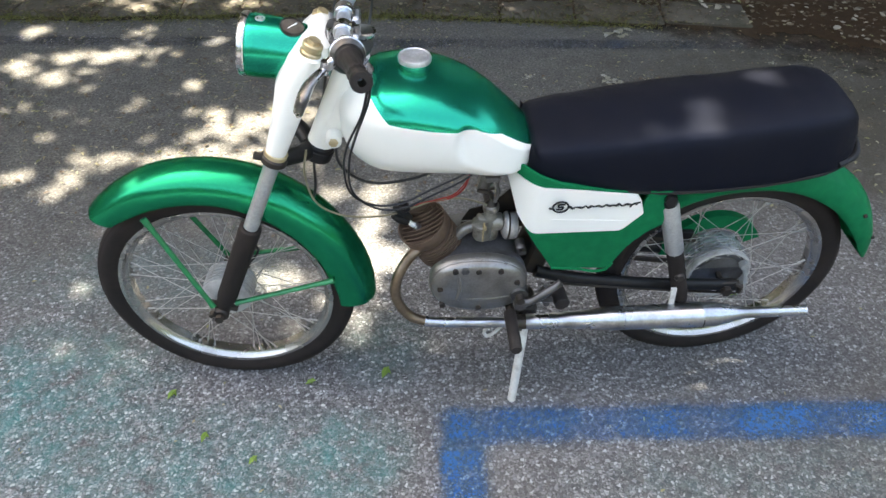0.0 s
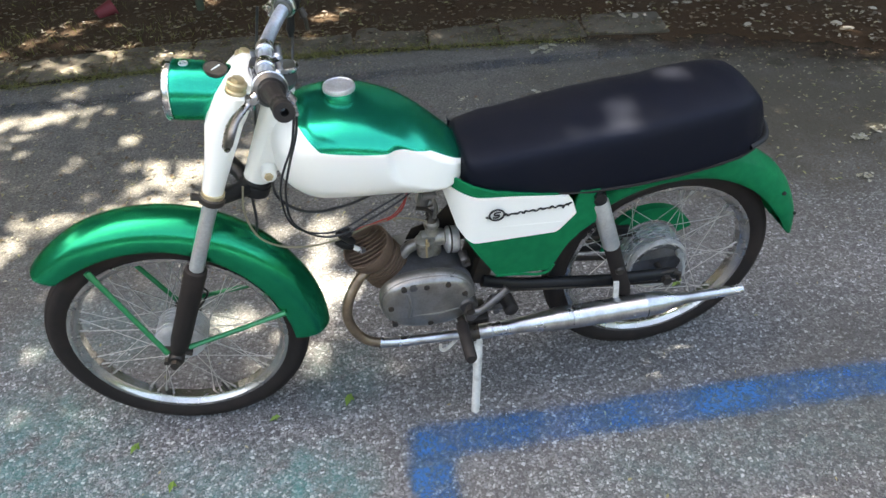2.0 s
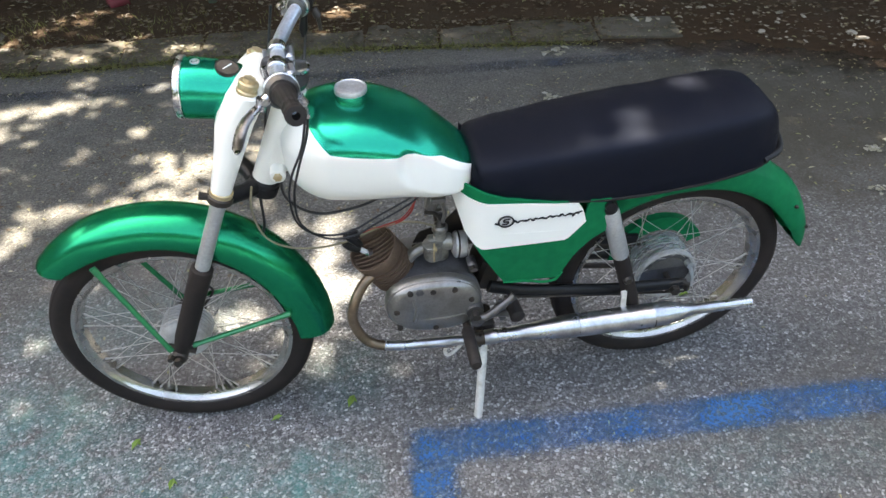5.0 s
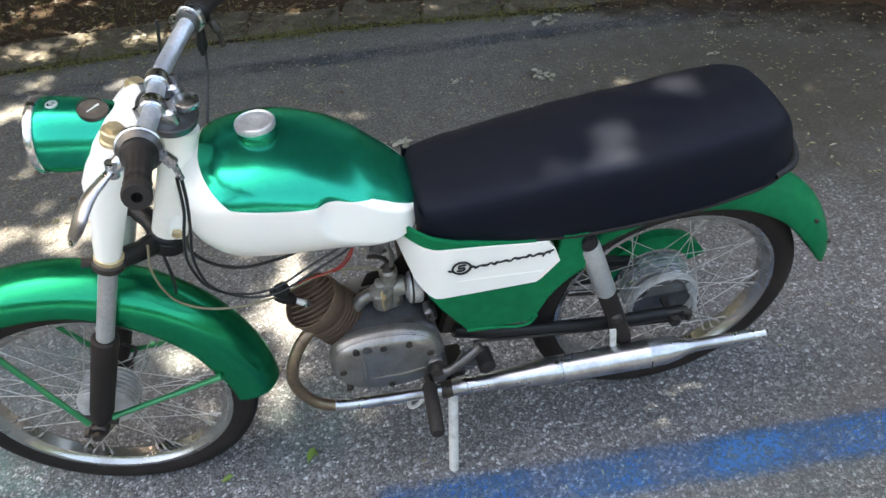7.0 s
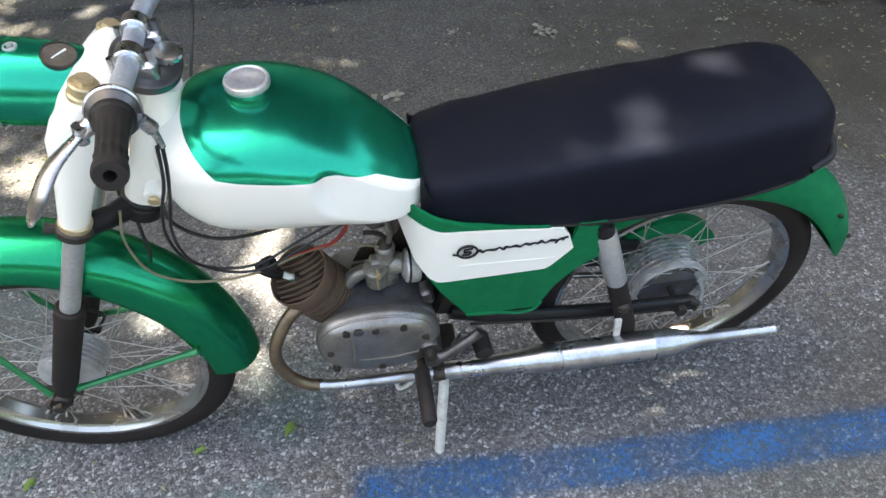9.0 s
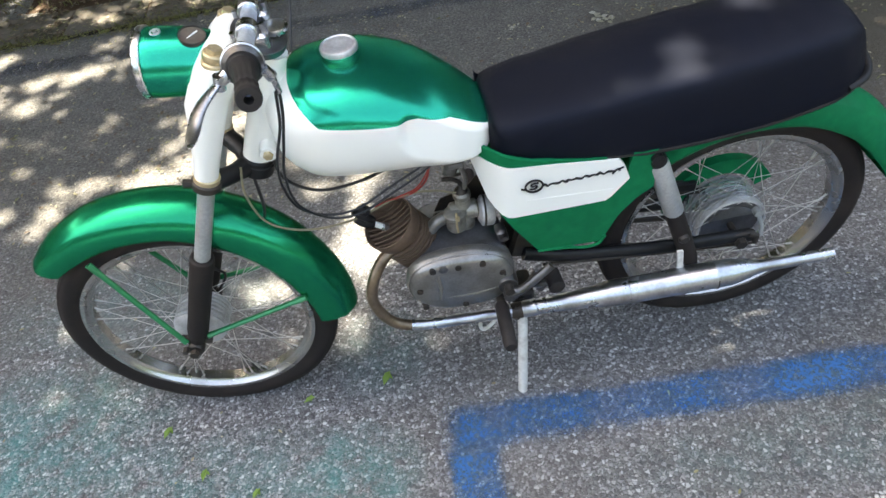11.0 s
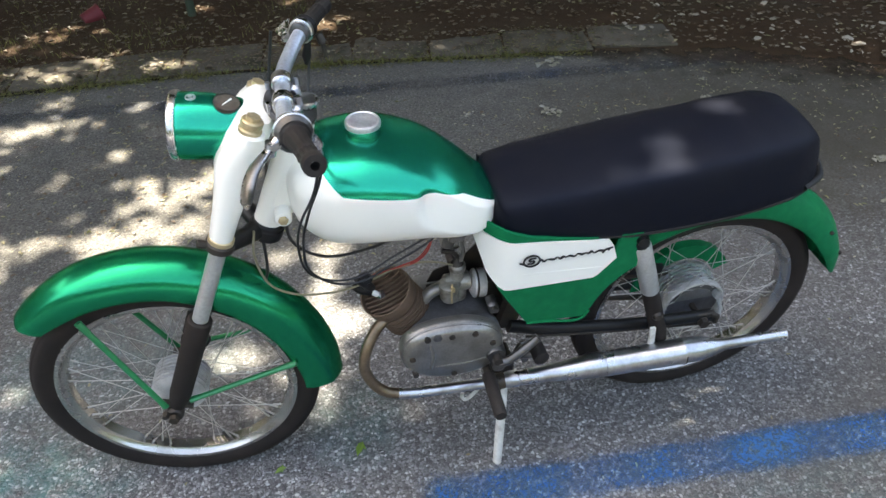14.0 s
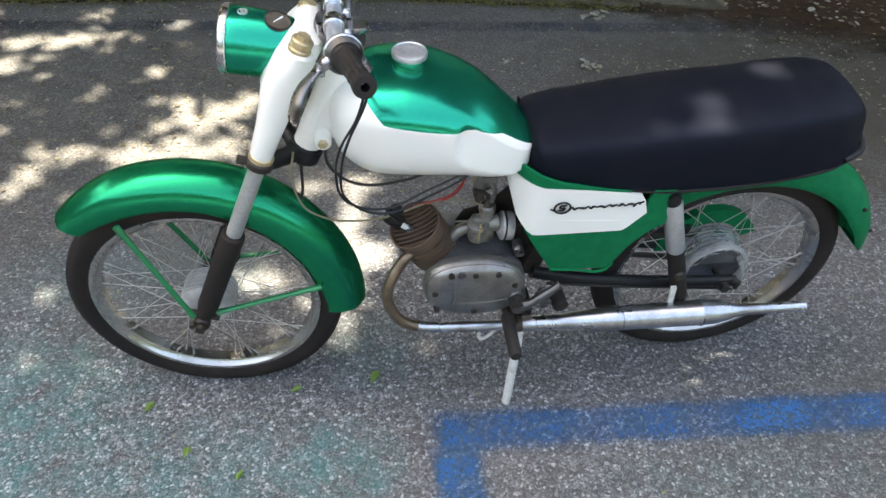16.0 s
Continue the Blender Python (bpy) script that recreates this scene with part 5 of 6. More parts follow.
part("brake_pedal", joined(tube(curve([(0.150, -0.105, 0.322), (0.170, -0.120, 0.335), (0.190, -0.128, 0.345)], 4), 0.007, 10), block((0.030, 0.008, 0.040), (0.160, -0.108, 0.345), pose(0, 0, 0, 0, 25, 0), 0.002), turned([(-0.118, 0.008), (-0.10, 0.010)], (0.165, 0, 0.318), n=6)), ALLOY, engine, "grimy pedal bracket")
# thin plate: dark backing added where the gap behind the carburettor is shaded
part("engine_mount_gap_fill", joined(block((0.050, 0.10, 0.09), (0.148, 0.0, 0.385), pose(0, 0, 0, 0, 15, 0), 0.008), block((0.17, 0.020, 0.012), (0.066, -0.010, 0.466), pose(0, 0, 0, 0, -3, 0), 0.003), plate([(-0.015, 0.46), (0.145, 0.46), (0.125, 0.56), (0.085, 0.545), (0.050, 0.505), (0.0, 0.490)], 0.003, lambda a, b, d: (a, 0.012 + d, b))), GREASE, main_tube, "greasy rear engine mount with dark plate added to fill shaded gap")
# footrests, rubber-covered
part("footrest", tube([(0.082, -0.108, 0.318), (0.080, -0.150, 0.326), (0.077, -0.248, 0.333)], [0.009, 0.009, 0.009], 12), GREASE, engine, "footrest bar")
part("footrest_rubber", tube([(0.079, -0.142, 0.325), (0.079, -0.147, 0.3255), (0.0765, -0.247, 0.333), (0.0765, -0.252, 0.3333)], [0.011, 0.0138, 0.0132, 0.0105], 16), GRIP, engine, "black footrest rubber")
part("footrest", tube([(0.08, 0.10, 0.325), (0.08, 0.245, 0.333)], [0.010, 0.014], 12), GRIP, engine, "black footrest rubber")

# ---------------------------------------------------------------- exhaust
head_pts = curve([(-0.095, -0.055, 0.452), (-0.128, -0.075, 0.445), (-0.158, -0.098, 0.405), (-0.164, -0.108, 0.355), (-0.140, -0.114, 0.302), (-0.095, -0.117, 0.278), (0.0, -0.116, 0.266), (0.130, -0.112, 0.254)], 7)
exhaust = part("exhaust_bend", tube(head_pts[:36], 0.0112, 18), HEADER, moped, "heat-stained brown exhaust bend")
part("exhaust_pipe", tube(head_pts[34:], 0.0115, 18), PIPE, exhaust, "rust-flecked chrome exhaust pipe")
A, B = Vector((0.125, -0.112, 0.254)), Vector((0.748, -0.156, 0.301))
D = (B - A).normalized()
sil = [(0.0, 0.0145), (0.004, 0.0165), (0.030, 0.0165), (0.032, 0.0150), (0.09, 0.0170), (0.150, 0.0212), (0.178, 0.0240), (0.182, 0.0254), (0.215, 0.0254), (0.219, 0.0244), (0.220, 0.0257), (0.388, 0.0262), (0.390, 0.0272), (0.394, 0.0272), (0.396, 0.0260), (0.425, 0.0252), (0.455, 0.0190), (0.472, 0.0140), (0.482, 0.0132), (0.484, 0.0118), (0.618, 0.0110), (0.624, 0.0114), (0.625, 0.0092)]
part("muffler", tube([A + D * s for s, _ in sil], [r * 1.07 for _, r in sil], 28), PIPE, exhaust, "dented chrome muffler with tapered tailpipe")
part("pipe_clamp", joined(tube([A + D * s for s in (-0.022, -0.019, 0.0, 0.003)], [0.0150, 0.0170, 0.0170, 0.0150], 20), tube([A + D * -0.01 + Vector((0, -0.004, -0.022)), A + D * -0.01 + Vector((0, -0.004, 0.020))], 0.0045, 8)), GREASE, exhaust, "dark pipe clamp")
part("seam_slit", tube([A + D * 0.3905 + Vector((0, -0.0285 * math.cos(g), 0.0285 * math.sin(g))) for g in (-0.75, -0.45, -0.15, 0.15, 0.4)], 0.0017, 6), GREASE, exhaust, "short dark slit in the seam")
part("weld_seam", tube([A + D * 0.197 + Vector((0, -0.0245, 0.004)), A + D * 0.217 + Vector((0, -0.0246, 0.003)), A + D * 0.217 + Vector((0, -0.0235, -0.008))], 0.0020, 6), GREASE, exhaust)

# ---------------------------------------------------------------- stand
stand = part("side_stand", tube(curve([(0.128, -0.075, 0.232), (0.126, -0.105, 0.205), (0.117, -0.132, 0.11), (0.109, -0.154, 0.022), (0.108, -0.157, 0.012)], 5), [0.0105] * 16 + [0.0095, 0.0092, 0.0098, 0.0105, 0.0100], 14), STAND_WHITE, moped, "white painted side stand touching the asphalt")
part("stand_pivot", joined(turned([(-0.092, 0.010), (-0.086, 0.013), (-0.06, 0.013)], (0.126, 0, 0.235), n=8), block((0.05, 0.07, 0.026), (0.135, -0.040, 0.243), None, 0.005)), GREASE, stand, "dark stand pivot")
part("centre_stand_leg", tube(curve([(0.090, -0.085, 0.232), (0.064, -0.100, 0.212), (0.044, -0.104, 0.200), (0.036, -0.102, 0.206), (0.037, -0.098, 0.216)], 5), 0.0042, 10), STAND_WHITE, moped, "bent white stand foot")

# ---------------------------------------------------------------- cables
def cable(points, r, material, label, parent=None):
    return part("cable", tube(curve(points, 6), r, 8), material, parent or moped, label)


cable([(-0.187, -0.180, 0.917), (-0.196, -0.168, 0.870), (-0.220, -0.128, 0.785), (-0.236, -0.120, 0.722), (-0.236, -0.098, 0.640), (-0.197, -0.080, 0.583), (-0.146, -0.075, 0.574), (-0.090, -0.055, 0.585), (-0.014, -0.045, 0.622), (0.03, -0.03, 0.66)], 0.0023, CABLE, "black control cable")
cable([(-0.191, -0.184, 0.919), (-0.206, -0.164, 0.850), (-0.234, -0.128, 0.770), (-0.246, -0.116, 0.710), (-0.240, -0.095, 0.635), (-0.203, -0.078, 0.590), (-0.149, -0.070, 0.582), (-0.085, -0.048, 0.598), (-0.010, -0.040, 0.634), (0.02, -0.03, 0.665)], 0.0022, CABLE, "black control cable")
cable([(-0.264, -0.030, 0.706), (-0.261, -0.040, 0.665), (-0.232, -0.040, 0.628), (-0.19, -0.04, 0.612), (-0.13, -0.038, 0.617), (-0.085, -0.035, 0.630), (-0.02, -0.03, 0.655)], 0.0030, CABLE, "thin black cable")
cable([(-0.318, -0.045, 0.700), (-0.325, -0.060, 0.655), (-0.312, -0.064, 0.592), (-0.272, -0.064, 0.557), (-0.215, -0.064, 0.546), (-0.150, -0.060, 0.551), (-0.080, -0.045, 0.566), (-0.02, -0.035, 0.560), (0.035, -0.03, 0.535)], 0.0021, TAN, "tan control cable")
cable([(-0.308, -0.010, 0.700), (-0.309, -0.028, 0.660), (-0.312, -0.030, 0.600), (-0.322, -0.020, 0.560)], 0.0030, CABLE, "black cable")
cable([(-0.125, -0.045, 0.556), (-0.080, -0.042, 0.562), (-0.044, -0.040, 0.569), (-0.020, -0.038, 0.590), (-0.008, -0.034, 0.625)], 0.0020, RED, "red wire")
cable([(-0.120, -0.050, 0.560), (-0.075, -0.046, 0.569), (-0.040, -0.044, 0.580), (-0.015, -0.040, 0.610), (0.0, -0.034, 0.64)], 0.0016, RED, "red wire")
cable([(-0.242, 0.186, 0.945), (-0.252, 0.180, 0.90), (-0.268, 0.15, 0.83), (-0.285, 0.10, 0.75), (-0.30, 0.07, 0.66)], 0.0028, CABLE, "black brake cable")
cable([(-0.180, 0.184, 0.920), (-0.190, 0.170, 0.860), (-0.205, 0.12, 0.80), (-0.215, 0.07, 0.74)], 0.0026, CABLE, "black throttle cable")
part("cable_boot", tube([(-0.182, 0.186, 0.925), (-0.188, 0.182, 0.895), (-0.190, 0.180, 0.880)], [0.006, 0.009, 0.004], 10), IRON, moped, "black rubber boot")
cable([(-0.480, 0.030, 0.40), (-0.47, 0.045, 0.36), (-0.50, 0.050, 0.315), (-0.53, 0.045, 0.30)], 0.0028, CABLE, "thin black brake cable at the hub")
part("connector", joined(block((0.024, 0.018, 0.022), (-0.142, -0.058, 0.563), pose(0, 0, 0, 0, -25, 0), 0.006), tube([(-0.158, -0.064, 0.570), (-0.146, -0.060, 0.556), (-0.134, -0.052, 0.534), (-0.130, -0.048, 0.526)], [0.006, 0.0095, 0.0085, 0.007], 10)), IRON, moped, "black taped wiring connector")

# ---------------------------------------------------------------- kerb stones
kerb = new("kerb")
tagged(kerb, "row of flush grey kerb slabs with mossy joints", "kerb", kind="structure")
rng = random.Random(5)
x = -4.6
while x < 1.35:
    long = rng.uniform(0.38, 0.46)
    y = seam(x + long / 2)
    turn = math.atan2(seam(x + long) - seam(x), long)
    size = (long - 0.006, 0.30 + rng.uniform(-0.01, 0.01), 0.06)
    v, f = block(size, (0, 0, 0), None, 0.008)
    v = [(p.x, p.y, p.z + 0.003 * noise.noise((p.x * 9 + x, p.y * 9, 0))) for p in v]
    s = part("kerb_stone", (v, f), SLAB, kerb)
    s.location = (x + long / 2, y + 0.165, -0.014 + rng.uniform(-0.003, 0.004))
    s.rotation_euler = (rng.uniform(-0.01, 0.01), 0, turn)
    x += long


# ---------------------------------------------------------------- litter, moss, stones
def leaf_card(at, size, turn, curl, rng, slim=0.45):
    """A small pointed leaf, folded along its middle: six corners."""
    ca, sa = math.cos(turn), math.sin(turn)
    pts = [(-0.5, 0, 0), (-0.12, slim * 0.5, curl), (0.22, slim * 0.42, curl), (0.5, 0, curl * 0.5), (0.22, -slim * 0.42, curl), (-0.12, -slim * 0.5, curl * 0.8)]
    v = [(at[0] + size * (a * ca - b * sa), at[1] + size * (a * sa + b * ca), at[2] + size * c) for a, b, c in pts]
    return v, [(0, 1, 2, 3), (0, 3, 4, 5)]


def scatter(name, count, place, sizes, material, label, seed, slim=0.45, category="leaf litter"):
    rng = random.Random(seed)
    verts, faces = [], []
    for _ in range(count):
        at = place(rng)
        if at is None:
            continue
        v, f = leaf_card(at, rng.uniform(*sizes), rng.uniform(0, 6.3), rng.uniform(0.02, 0.30), rng, slim * rng.uniform(0.6, 1.3))
        n = len(verts)
        verts += v
        faces += [tuple(i + n for i in q) for q in f]
    return tagged(new(name, mesh(name, verts, faces, material, 0)), label, category, kind="stuff")


def on_asphalt(rng):
    x, y = rng.uniform(-3.4, 3.4), 0.45 + 2.0 * rng.random() ** 0.62
    return None if y > seam(x) or noise.noise((x * 1.3, y * 1.3, 8)) < rng.uniform(-0.55, 0.35) else (x, y, 0.003)


def near_asphalt(rng):
    return (rng.uniform(-1.8, 1.6), rng.uniform(-0.7, 0.6), 0.003)


def on_soil(rng):
    x = rng.uniform(-4.5, 4.8)
    s = rng.uniform(0.0, 3.4)
    return (x, seam(x) + s, 0.022 + 0.035 * noise.noise((x * 1.7, (seam(x) + s) * 1.7, 3.0)) + rng.uniform(0, 0.012))


def on_seam(rng):
    x = rng.uniform(-4.5, 1.2)
    return (x, seam(x) + rng.gauss(0.0, 0.03), 0.004) if noise.noise((x * 3.1, 4, 2)) > rng.uniform(-0.6, 0.25) else None


scatter("dry_bits", 4200, on_asphalt, (0.005, 0.024), DEAD, "brown dry leaf crumbs on the asphalt", 26, 0.6)
scatter("leaf_litter", 8000, on_asphalt, (0.004, 0.024), BITS, "yellow-green flower and leaf bits on the asphalt", 21, 0.38)
scatter("fresh_litter", 900, lambda rng: (lambda p: p if p and noise.noise((p[0] * 3.7, p[1] * 3.7, 2)) > 0.18 else None)(on_asphalt(rng)), (0.012, 0.034), BITS, "clumped slender yellow-green leaf bits on the asphalt", 29, 0.26)
scatter("leaf_litter", 110, near_asphalt, (0.006, 0.016), BITS, "few tiny yellow-green bits on the asphalt", 22, 0.4)
scatter("dead_leaves", 10500, on_soil, (0.012, 0.045), DEAD, "brown dead leaves covering the soil", 23, 0.6)
scatter("dry_bits", 1500, on_soil, (0.012, 0.04), BITS, "pale dry bits on the soil", 24, 0.5)
scatter("moss_litter", 3600, on_seam, (0.010, 0.03), GRASS, "moss and yellowed bits along the kerb joint", 25, 0.5, "moss")


def blades(name, count, place, tall, material, label, seed):
    rng = random.Random(seed)
    verts, faces = [], []
    for _ in range(count):
        at = place(rng)
        if at is None:
            continue
        x, y, z = at
        h, a, w = rng.uniform(*tall), rng.uniform(0, 6.3), rng.uniform(0.0012, 0.0028)
        lx, ly = rng.gauss(0, 0.4) * h, rng.gauss(0, 0.4) * h
        n = len(verts)
        verts += [(x - w * math.cos(a), y - w * math.sin(a), z), (x + w * math.cos(a), y + w * math.sin(a), z), (x + lx * 0.5 + w * 0.6, y + ly * 0.5, z + h * 0.65), (x + lx, y + ly, z + h)]
        faces += [(n, n + 1, n + 2), (n, n + 2, n + 3)]
    return tagged(new(name, mesh(name, verts, faces, material, 0)), label, "grass", kind="stuff")


def on_kerb(rng):
    x = rng.uniform(-4.2, 1.6)
    return (x, seam(x) + rng.uniform(0.0, 0.34), 0.019) if noise.noise((x * 2.3, rng.random(), 6)) > rng.uniform(-0.7, 0.2) else None


scatter("kerb_litter", 3800, on_kerb, (0.006, 0.028), DEAD, "brown leaf crumbs lying on the kerb slabs", 27, 0.6)
scatter("kerb_moss", 2200, on_kerb, (0.006, 0.022), GRASS, "yellow-green moss crumbs on the kerb slabs", 28, 0.6, "moss")
blades("grass", 4200, on_seam, (0.008, 0.035), GRASS, "short moss and grass in the kerb joint", 31)


def on_verge(rng):
    x = rng.uniform(-4.2, 0.4)
    s = 0.36 + 1.7 * rng.random() ** 1.5
    return (x, seam(x) + s, 0.02) if noise.noise((x * 2.1, s * 2.6, 11)) > rng.uniform(-0.35, 0.45) else None


blades("grass", 5200, on_verge, (0.012, 0.05), GRASS, "sparse yellow-green grass on the soil behind the kerb", 33)


def tuft(cx, cy, r, tall, count, seed):
    return blades("grass_tuft", count, lambda g: (cx + g.gauss(0, r), cy + g.gauss(0, r), 0.02), tall, GRASS, "small green weed tuft on the soil", seed)


tuft(1.16, 2.98, 0.03, (0.06, 0.20), 90, 41)
tuft(-2.2, 2.9, 0.10, (0.03, 0.09), 160, 42)

rng = random.Random(8)
# single bright leaves on the asphalt
for lx, ly, size, turn in ((-0.199, -0.066, 0.040, 1.1), (-0.385, -0.085, 0.030, 0.3), (-0.72, -0.10, 0.034, 1.0), (0.80, 0.16, 0.045, 0.5), (-0.62, -0.23, 0.03, 1.3), (-0.50, -0.30, 0.028, 0.9), (0.62, 1.02, 0.06, 0.2)):
    v, f = joined(leaf_card((0, 0, 0.004), size, turn, 0.22, rng, 0.42), leaf_card((size * 0.12, size * 0.15, 0.004), size * 0.7, turn + 1.2, 0.2, rng, 0.4))
    leaf = new("leaf", mesh("leaf", v, f, FRESH, 0))
    leaf.location = (lx, ly, 0)
    tagged(leaf, "small fresh green leaf lying on the asphalt", "leaf", "leaves on the asphalt")


def stone(size, seed):
    g = random.Random(seed)
    bm = bmesh.new()
    bmesh.ops.create_icosphere(bm, subdivisions=1, radius=0.5)
    for p in bm.verts:
        p.co *= 1 + 0.75 * noise.noise(p.co * 2.6 + Vector((seed * 3.1, 0, 0)))
        p.co = Vector((p.co.x * size * g.uniform(0.98, 1.02), p.co.y * size * 0.58, p.co.z * size * 0.26))
    me = bpy.data.meshes.new("stone")
    bm.to_mesh(me)
    bm.free()
    me.materials.append(PALE)
    me.shade_smooth()
    me.set_sharp_from_angle(angle=radians(18))
    return me


shapes = [stone(1.0, i) for i in range(6)]
for i in range(210):
    x = rng.uniform(1.5, 4.2) if i % 2 else max(1.5, rng.gauss(2.0, 0.35))
    s = abs(rng.gauss(0.45, 0.40)) + 0.03
    ob = new("stone", shapes[i % 6])
    size = rng.uniform(0.011, 0.034) if i % 14 else rng.uniform(0.045, 0.07)
    ob.location = (x, seam(x) + s + (0.3 if x < 1.3 else 0.0), 0.024 + 0.12 * size)
    ob.rotation_euler = (rng.uniform(-0.3, 0.3), rng.uniform(-0.3, 0.3), rng.uniform(0, 6.3))
    ob.scale = (size, size, size)
    tagged(ob, "pale broken stone chip lying on the soil", "stone", "pale stones on the soil")
for lx, ly, size in ((0.160, 1.158, 0.06), (0.965, 1.985, 0.085), (0.815, 1.485, 0.06), (1.87, 0.80, 0.05), (1.70, 0.54, 0.04), (2.00, 0.83, 0.05), (1.5, 1.45, 0.03), (1.58, 1.62, 0.025), (0.45, 1.55, 0.03)):
    # crumbled pale clumps on the asphalt
    g = random.Random(int(lx * 1000))
    shape = joined(*(leaf_card((g.gauss(0, size * 0.45), g.gauss(0, size * 0.28), 0.004 + g.uniform(0, 0.008)), size * g.uniform(0.3, 0.6), g.uniform(0, 6.3), g.uniform(0.05, 0.3), g, 0.7) for _ in range(16)))
    clump = new("blossom_clump", mesh("blossom_clump", *shape, BLOSSOM, 0))
    clump.location = (lx, ly, 0)
    tagged(clump, "clump of pale fallen blossom on the asphalt", "blossom", "blossom clumps")

# small red plastic pot lying on the soil, green iron post
pot = new("plastic_pot")
pot.matrix_world = pose(-1.36, 3.20, 0.050, 0, 76, 30) @ Matrix.Scale(0.78, 4)
tagged(pot, "small faded red plastic pot lying on the soil", "pot")
part("pot_body", turned([(-0.07, 0.030), (-0.07, 0.046), (0.055, 0.060), (0.058, 0.064), (0.070, 0.065), (0.070, 0.060), (0.050, 0.056), (-0.062, 0.043)], (0, 0, 0), (0, 0, 1), 28), PLASTIC_RED, pot)
post = new("fence_post", mesh("fence_post", *tube([(-0.80, 3.09, -0.05), (-0.80, 3.09, 0.45), (-0.795, 3.09, 1.05), (-0.795, 3.09, 1.06)], [0.024, 0.023, 0.022, 0.015], 14), POST))
tagged(post, "thin dark green painted iron post in the soil", "post")

# ---------------------------------------------------------------- the tree whose crown shades the place
tree = new("tree")
tree.location = (3.75, 3.15, 0)
tagged(tree, "leafy tree with brown bark standing in the soil", "tree")
trunk_pts = curve([(0, 0, -0.1), (0.0, 0, 0.15), (-0.05, 0.05, 1.0), (-0.25, 0.15, 2.4), (-0.6, 0.2, 3.6), (-1.2, 0.3, 4.9)], 6)
rad = [0.30, 0.25, 0.22, 0.205, 0.195, 0.19] + [0.185 - 0.0035 * i for i in range(len(trunk_pts) - 6)]
v, f = tube(trunk_pts, rad, 22)
v = [(p[0] + 0.03 * noise.noise((p[0] * 8, p[1] * 8, p[2] * 2)), p[1] + 0.03 * noise.noise((p[0] * 8, p[1] * 8, p[2] * 2 + 9)), p[2]) for p in v]
part("trunk", (v, f), BARK, tree)
for limb in ([(-0.5, 0.2, 3.3), (-2.2, 0.4, 4.4), (-4.2, 0.2, 5.0), (-6.4, -0.4, 5.3)], [(-0.7, 0.25, 3.8), (-1.8, -1.2, 4.6), (-3.2, -2.0, 5.1)], [(-0.9, 0.3, 4.2), (-2.4, 2.0, 5.0), (-4.6, 3.4, 5.5)], [(-0.3, 0.15, 2.9), (1.0, -0.8, 4.2), (2.2, -1.4, 5.0)]):
    pts = curve(limb, 6)
    part("limb", tube(pts, [0.085 - 0.07 * i / (len(pts) - 1) for i in range(len(pts))], 10), BARK, tree)

# gaps in the crown, named by where their sunlight lands: x, y, half width, half depth
GAPS = [(-1.55, 1.86, 0.24, 0.12), (-1.33, 1.92, 0.11, 0.09), (-1.22, 1.90, 0.14, 0.09), (-1.34, 2.12, 0.10, 0.08), (-1.57, 1.66, 0.16, 0.10), (-1.55, 1.40, 0.14, 0.09), (-1.22, 1.39, 0.09, 0.06),
        (-1.48, 1.19, 0.11, 0.09), (-1.00, 1.56, 0.09, 0.07), (-1.20, 1.00, 0.10, 0.08), (-1.44, 0.87, 0.10, 0.10), (-1.25, 0.80, 0.16, 0.12), (-0.81, 1.04, 0.22, 0.15), (-0.70, 1.00, 0.18, 0.14), (-0.93, 1.12, 0.09, 0.08),
        (-0.68, 1.15, 0.09, 0.08), (-1.09, 0.56, 0.08, 0.08), (-0.88, -0.02, 0.062, 0.058), (-1.03, 0.07, 0.045, 0.045), (-0.25, 0.19, 0.075, 0.065), (-0.27, 0.08, 0.05, 0.05),
        (-0.23, 0.57, 0.10, 0.09), (-0.20, 0.33, 0.085, 0.075), (-0.18, 0.74, 0.09, 0.08), (-0.30, 0.42, 0.11, 0.10), (-0.36, 0.72, 0.12, 0.09),
        (-0.95, 0.92, 0.16, 0.12), (-0.95, 2.0, 0.10, 0.07), (-0.83, 2.42, 0.10, 0.07), (-0.63, 1.48, 0.07, 0.06), (-0.44, 0.96, 0.10, 0.08), (-1.70, 2.86, 0.13, 0.07), (-1.37, 2.38, 0.10, 0.06), (-1.17, 2.62, 0.12, 0.06), (-1.80, 1.80, 0.14, 0.10), (-1.85, 2.20, 0.12, 0.08), (-1.50, 2.45, 0.16, 0.08), (-1.15, 2.55, 0.10, 0.07), (-0.05, 2.78, 0.12, 0.10), (-0.80, 3.2, 0.15, 0.12), (-1.9, 2.75, 0.20, 0.12), (-2.3, 1.6, 0.22, 0.16),
        (0.665, -0.590, 0.10, 0.060), (0.75, -0.525, 0.085, 0.060), (0.785, -0.600, 0.07, 0.05), (0.902, -0.430, 0.08, 0.05), (0.645, -0.06, 0.075, 0.06), (-0.10, 0.05, 0.07, 0.05), (-0.147, 0.40, 0.09, 0.07), (-0.49, 0.30, 0.075, 0.06), (-0.43, 0.15, 0.07, 0.055), (1.985, 0.83, 0.09, 0.06), (-0.56, 1.28, 0.15, 0.10), (-0.75, 1.22, 0.19, 0.12), (-0.41, 1.48, 0.10, 0.07), (-0.92, 1.34, 0.12, 0.07), (-1.02, 1.00, 0.15, 0.09), (-1.22, 0.90, 0.16, 0.11), (-1.28, 1.33, 0.12, 0.08), (-0.92, 1.77, 0.08, 0.05), (-1.06, 0.33, 0.08, 0.06), (-0.93, -0.15, 0.07, 0.05), (0.98, 1.98, 0.08, 0.07)]
fleck = random.Random(12)
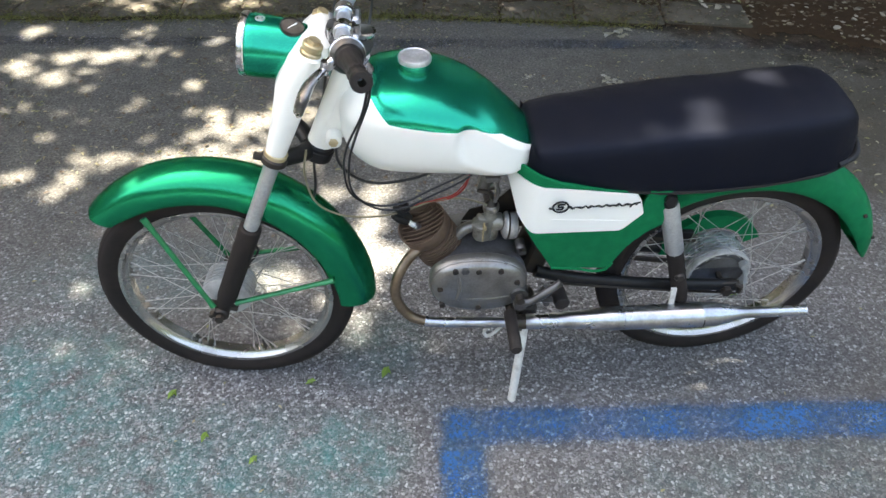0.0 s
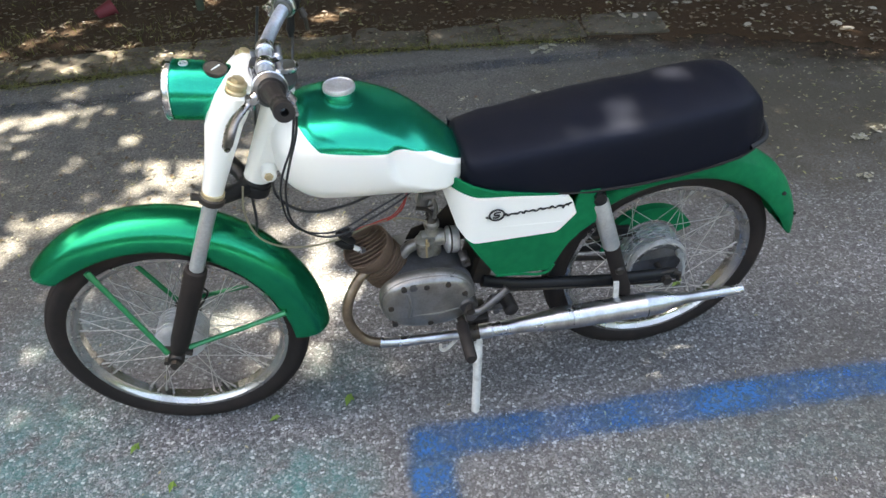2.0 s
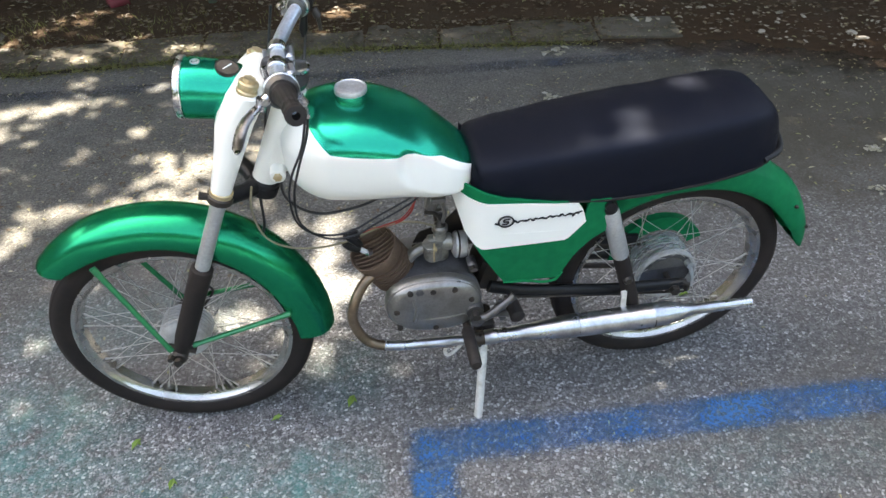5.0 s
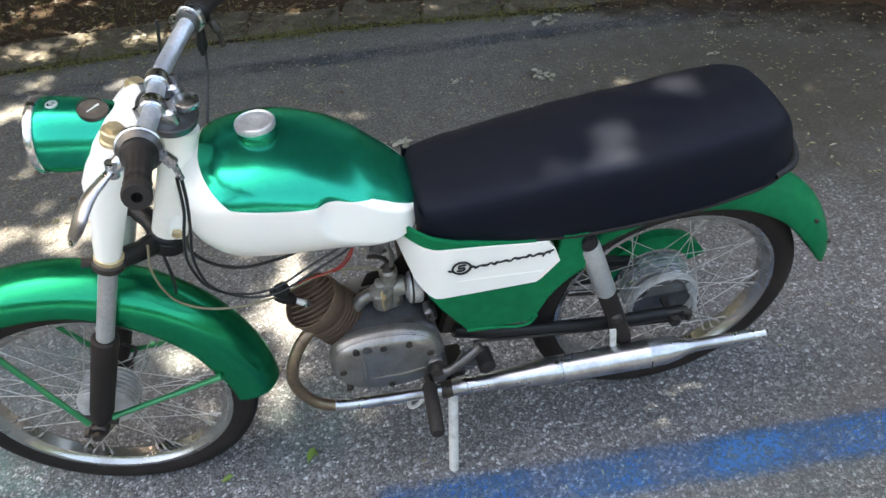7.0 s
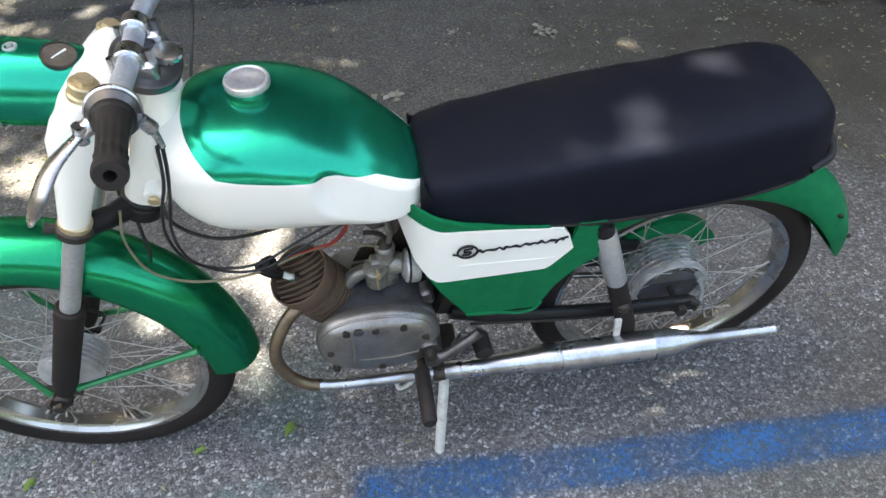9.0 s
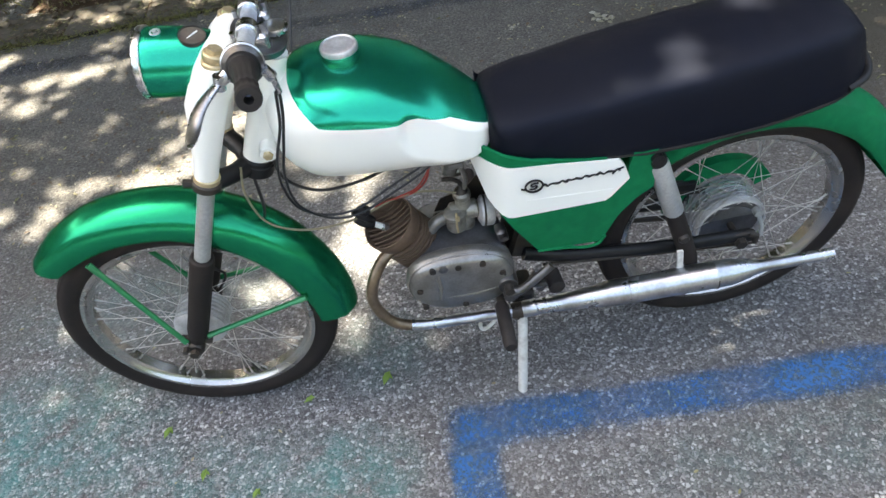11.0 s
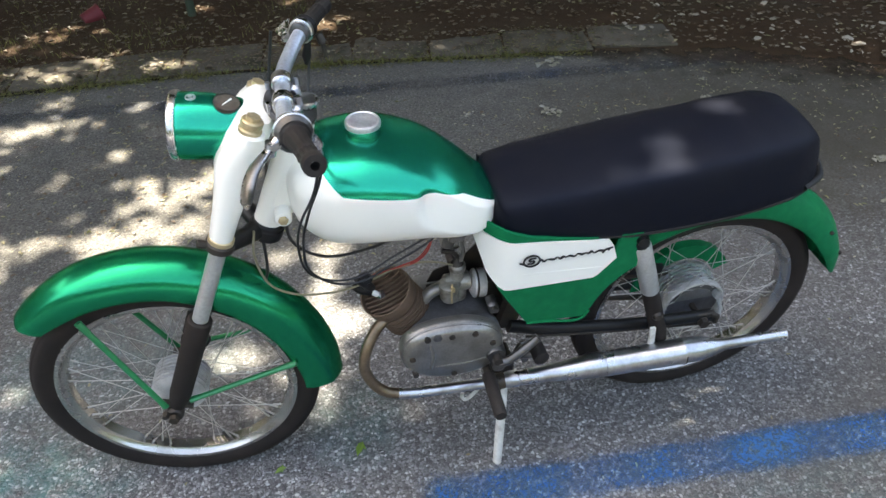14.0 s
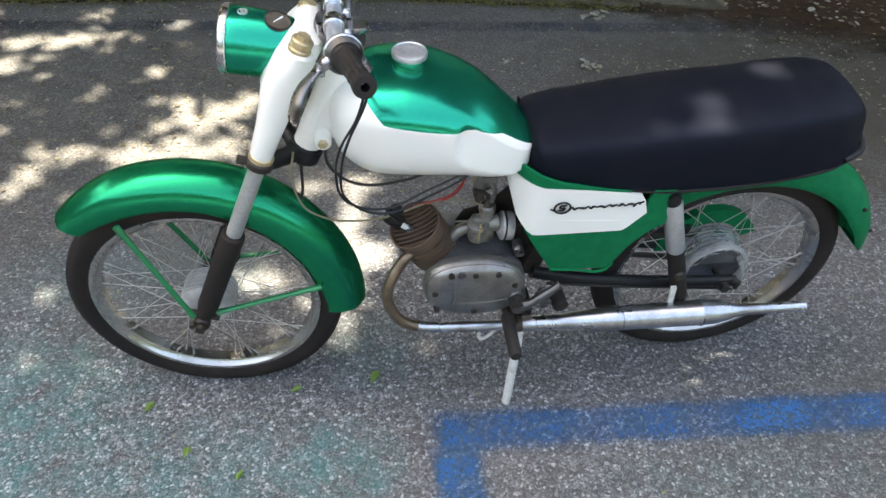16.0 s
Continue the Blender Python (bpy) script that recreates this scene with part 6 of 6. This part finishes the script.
GAPS += [(fleck.uniform(-2.8, 0.9), fleck.uniform(2.40, 3.70), fleck.uniform(0.075, 0.13), fleck.uniform(0.06, 0.085)) for _ in range(26)]
GAPS += [(fleck.uniform(-2.9, -1.0), fleck.uniform(2.35, 3.30), fleck.uniform(0.11, 0.18), fleck.uniform(0.06, 0.09)) for _ in range(12)]


def crown_leaves():
    g = np.random.default_rng(4)
    lo, hi = np.array([-7.0, -0.4]), np.array([5.5, 8.5])
    n = 168000
    z = g.uniform(4.2, 6.6, n)
    xy = g.uniform(lo, hi, (n, 2))
    low = np.column_stack([xy, z])
    land = xy - np.outer(z / SUN.z, (SUN.x, SUN.y))
    keep = np.ones(n, bool)
    ragged = 0.36 * np.sin(land[:, 0] * 41 + land[:, 1] * 67) + 0.30 * np.sin(land[:, 1] * 53 - land[:, 0] * 37) + 0.03
    for gx, gy, rx, ry in GAPS:
        d = np.hypot((land[:, 0] - gx) / rx, (land[:, 1] - gy) / ry) + ragged
        few = g.uniform(0.0, 0.14)
        keep &= (d > g.uniform(0.72, 1.30, n)) | (g.random(n) < few)
    # the crown ends raggedly over the road side
    keep &= land[:, 1] > -1.7 + 0.4 * np.sin(xy[:, 0] * 1.7) * g.uniform(0.2, 1, n)
    # unseen upper leaf layer, added to keep sun off the road further out
    n = 40000
    z = g.uniform(8.5, 11.0, n)
    land = np.column_stack([g.uniform(-8, 8, n), g.uniform(-3.7, -1.3, n)])
    clumps = np.sin(land[:, 0] * 2.3 + 1.0) * np.sin(land[:, 1] * 3.1) + 0.6 * np.sin(land[:, 0] * 5.7 - land[:, 1] * 4.1)
    top = np.column_stack([land + np.outer(z / SUN.z, (SUN.x, SUN.y)), z])[(clumps > -0.75) & (land[:, 1] > -3.35 + 0.28 * np.sin(land[:, 0] * 1.9) + 0.2 * np.sin(land[:, 0] * 5.1 + 1.0) + g.normal(0, 0.10, n))]
    c = np.concatenate([low[keep], top])
    m = len(c)
    size = g.uniform(0.05, 0.10, m)[:, None]
    u = g.normal(size=(m, 3)) * (1, 1, 0.45)
    u /= np.linalg.norm(u, axis=1)[:, None]
    w = np.cross(u, g.normal(size=(m, 3)) * (0.5, 0.5, 1))
    w /= np.linalg.norm(w, axis=1)[:, None]
    pts = np.stack([c - u * size, c + w * size * 0.55, c + u * size, c - w * size * 0.55], 1).reshape(-1, 3) - np.array([3.75, 3.15, 0])
    me = bpy.data.meshes.new("crown")
    me.from_pydata(pts.tolist(), [], np.arange(4 * m).reshape(-1, 4).tolist())
    me.materials.append(CROWN)
    return me


crown = new("crown", crown_leaves())
crown.parent = tree
tagged(crown, "dense green leaf crown with gaps", kind="stuff")


def foliage_wall():
    """Shrubs added all round, out of sight, to close off low sky and reflections."""
    g = np.random.default_rng(9)
    n = 34000
    a = g.uniform(0, 2 * math.pi, n)
    r = g.normal(10.5, 0.5, n)
    tall = np.where(np.sin(a) > -0.1, 4.3, 3.3) * (1 + 0.12 * np.sin(a * 9))
    c = np.column_stack([0.5 + r * np.cos(a), 0.5 + r * np.sin(a) * np.where(np.sin(a) > 0, 0.50, 1.0), tall * g.random(n) ** 0.9])
    size = g.uniform(0.12, 0.24, n)[:, None]
    u = g.normal(size=(n, 3))
    u /= np.linalg.norm(u, axis=1)[:, None]
    w = np.cross(u, g.normal(size=(n, 3)))
    w /= np.linalg.norm(w, axis=1)[:, None]
    pts = np.stack([c - u * size, c + w * size * 0.6, c + u * size, c - w * size * 0.6], 1).reshape(-1, 3)
    me = bpy.data.meshes.new("shrubs")
    me.from_pydata(pts.tolist(), [], np.arange(4 * n).reshape(-1, 4).tolist())
    me.materials.append(CROWN)
    return new("shrubs", me)


tagged(foliage_wall(), "unseen ring of green foliage added to block low skylight", "shrubs", kind="stuff")
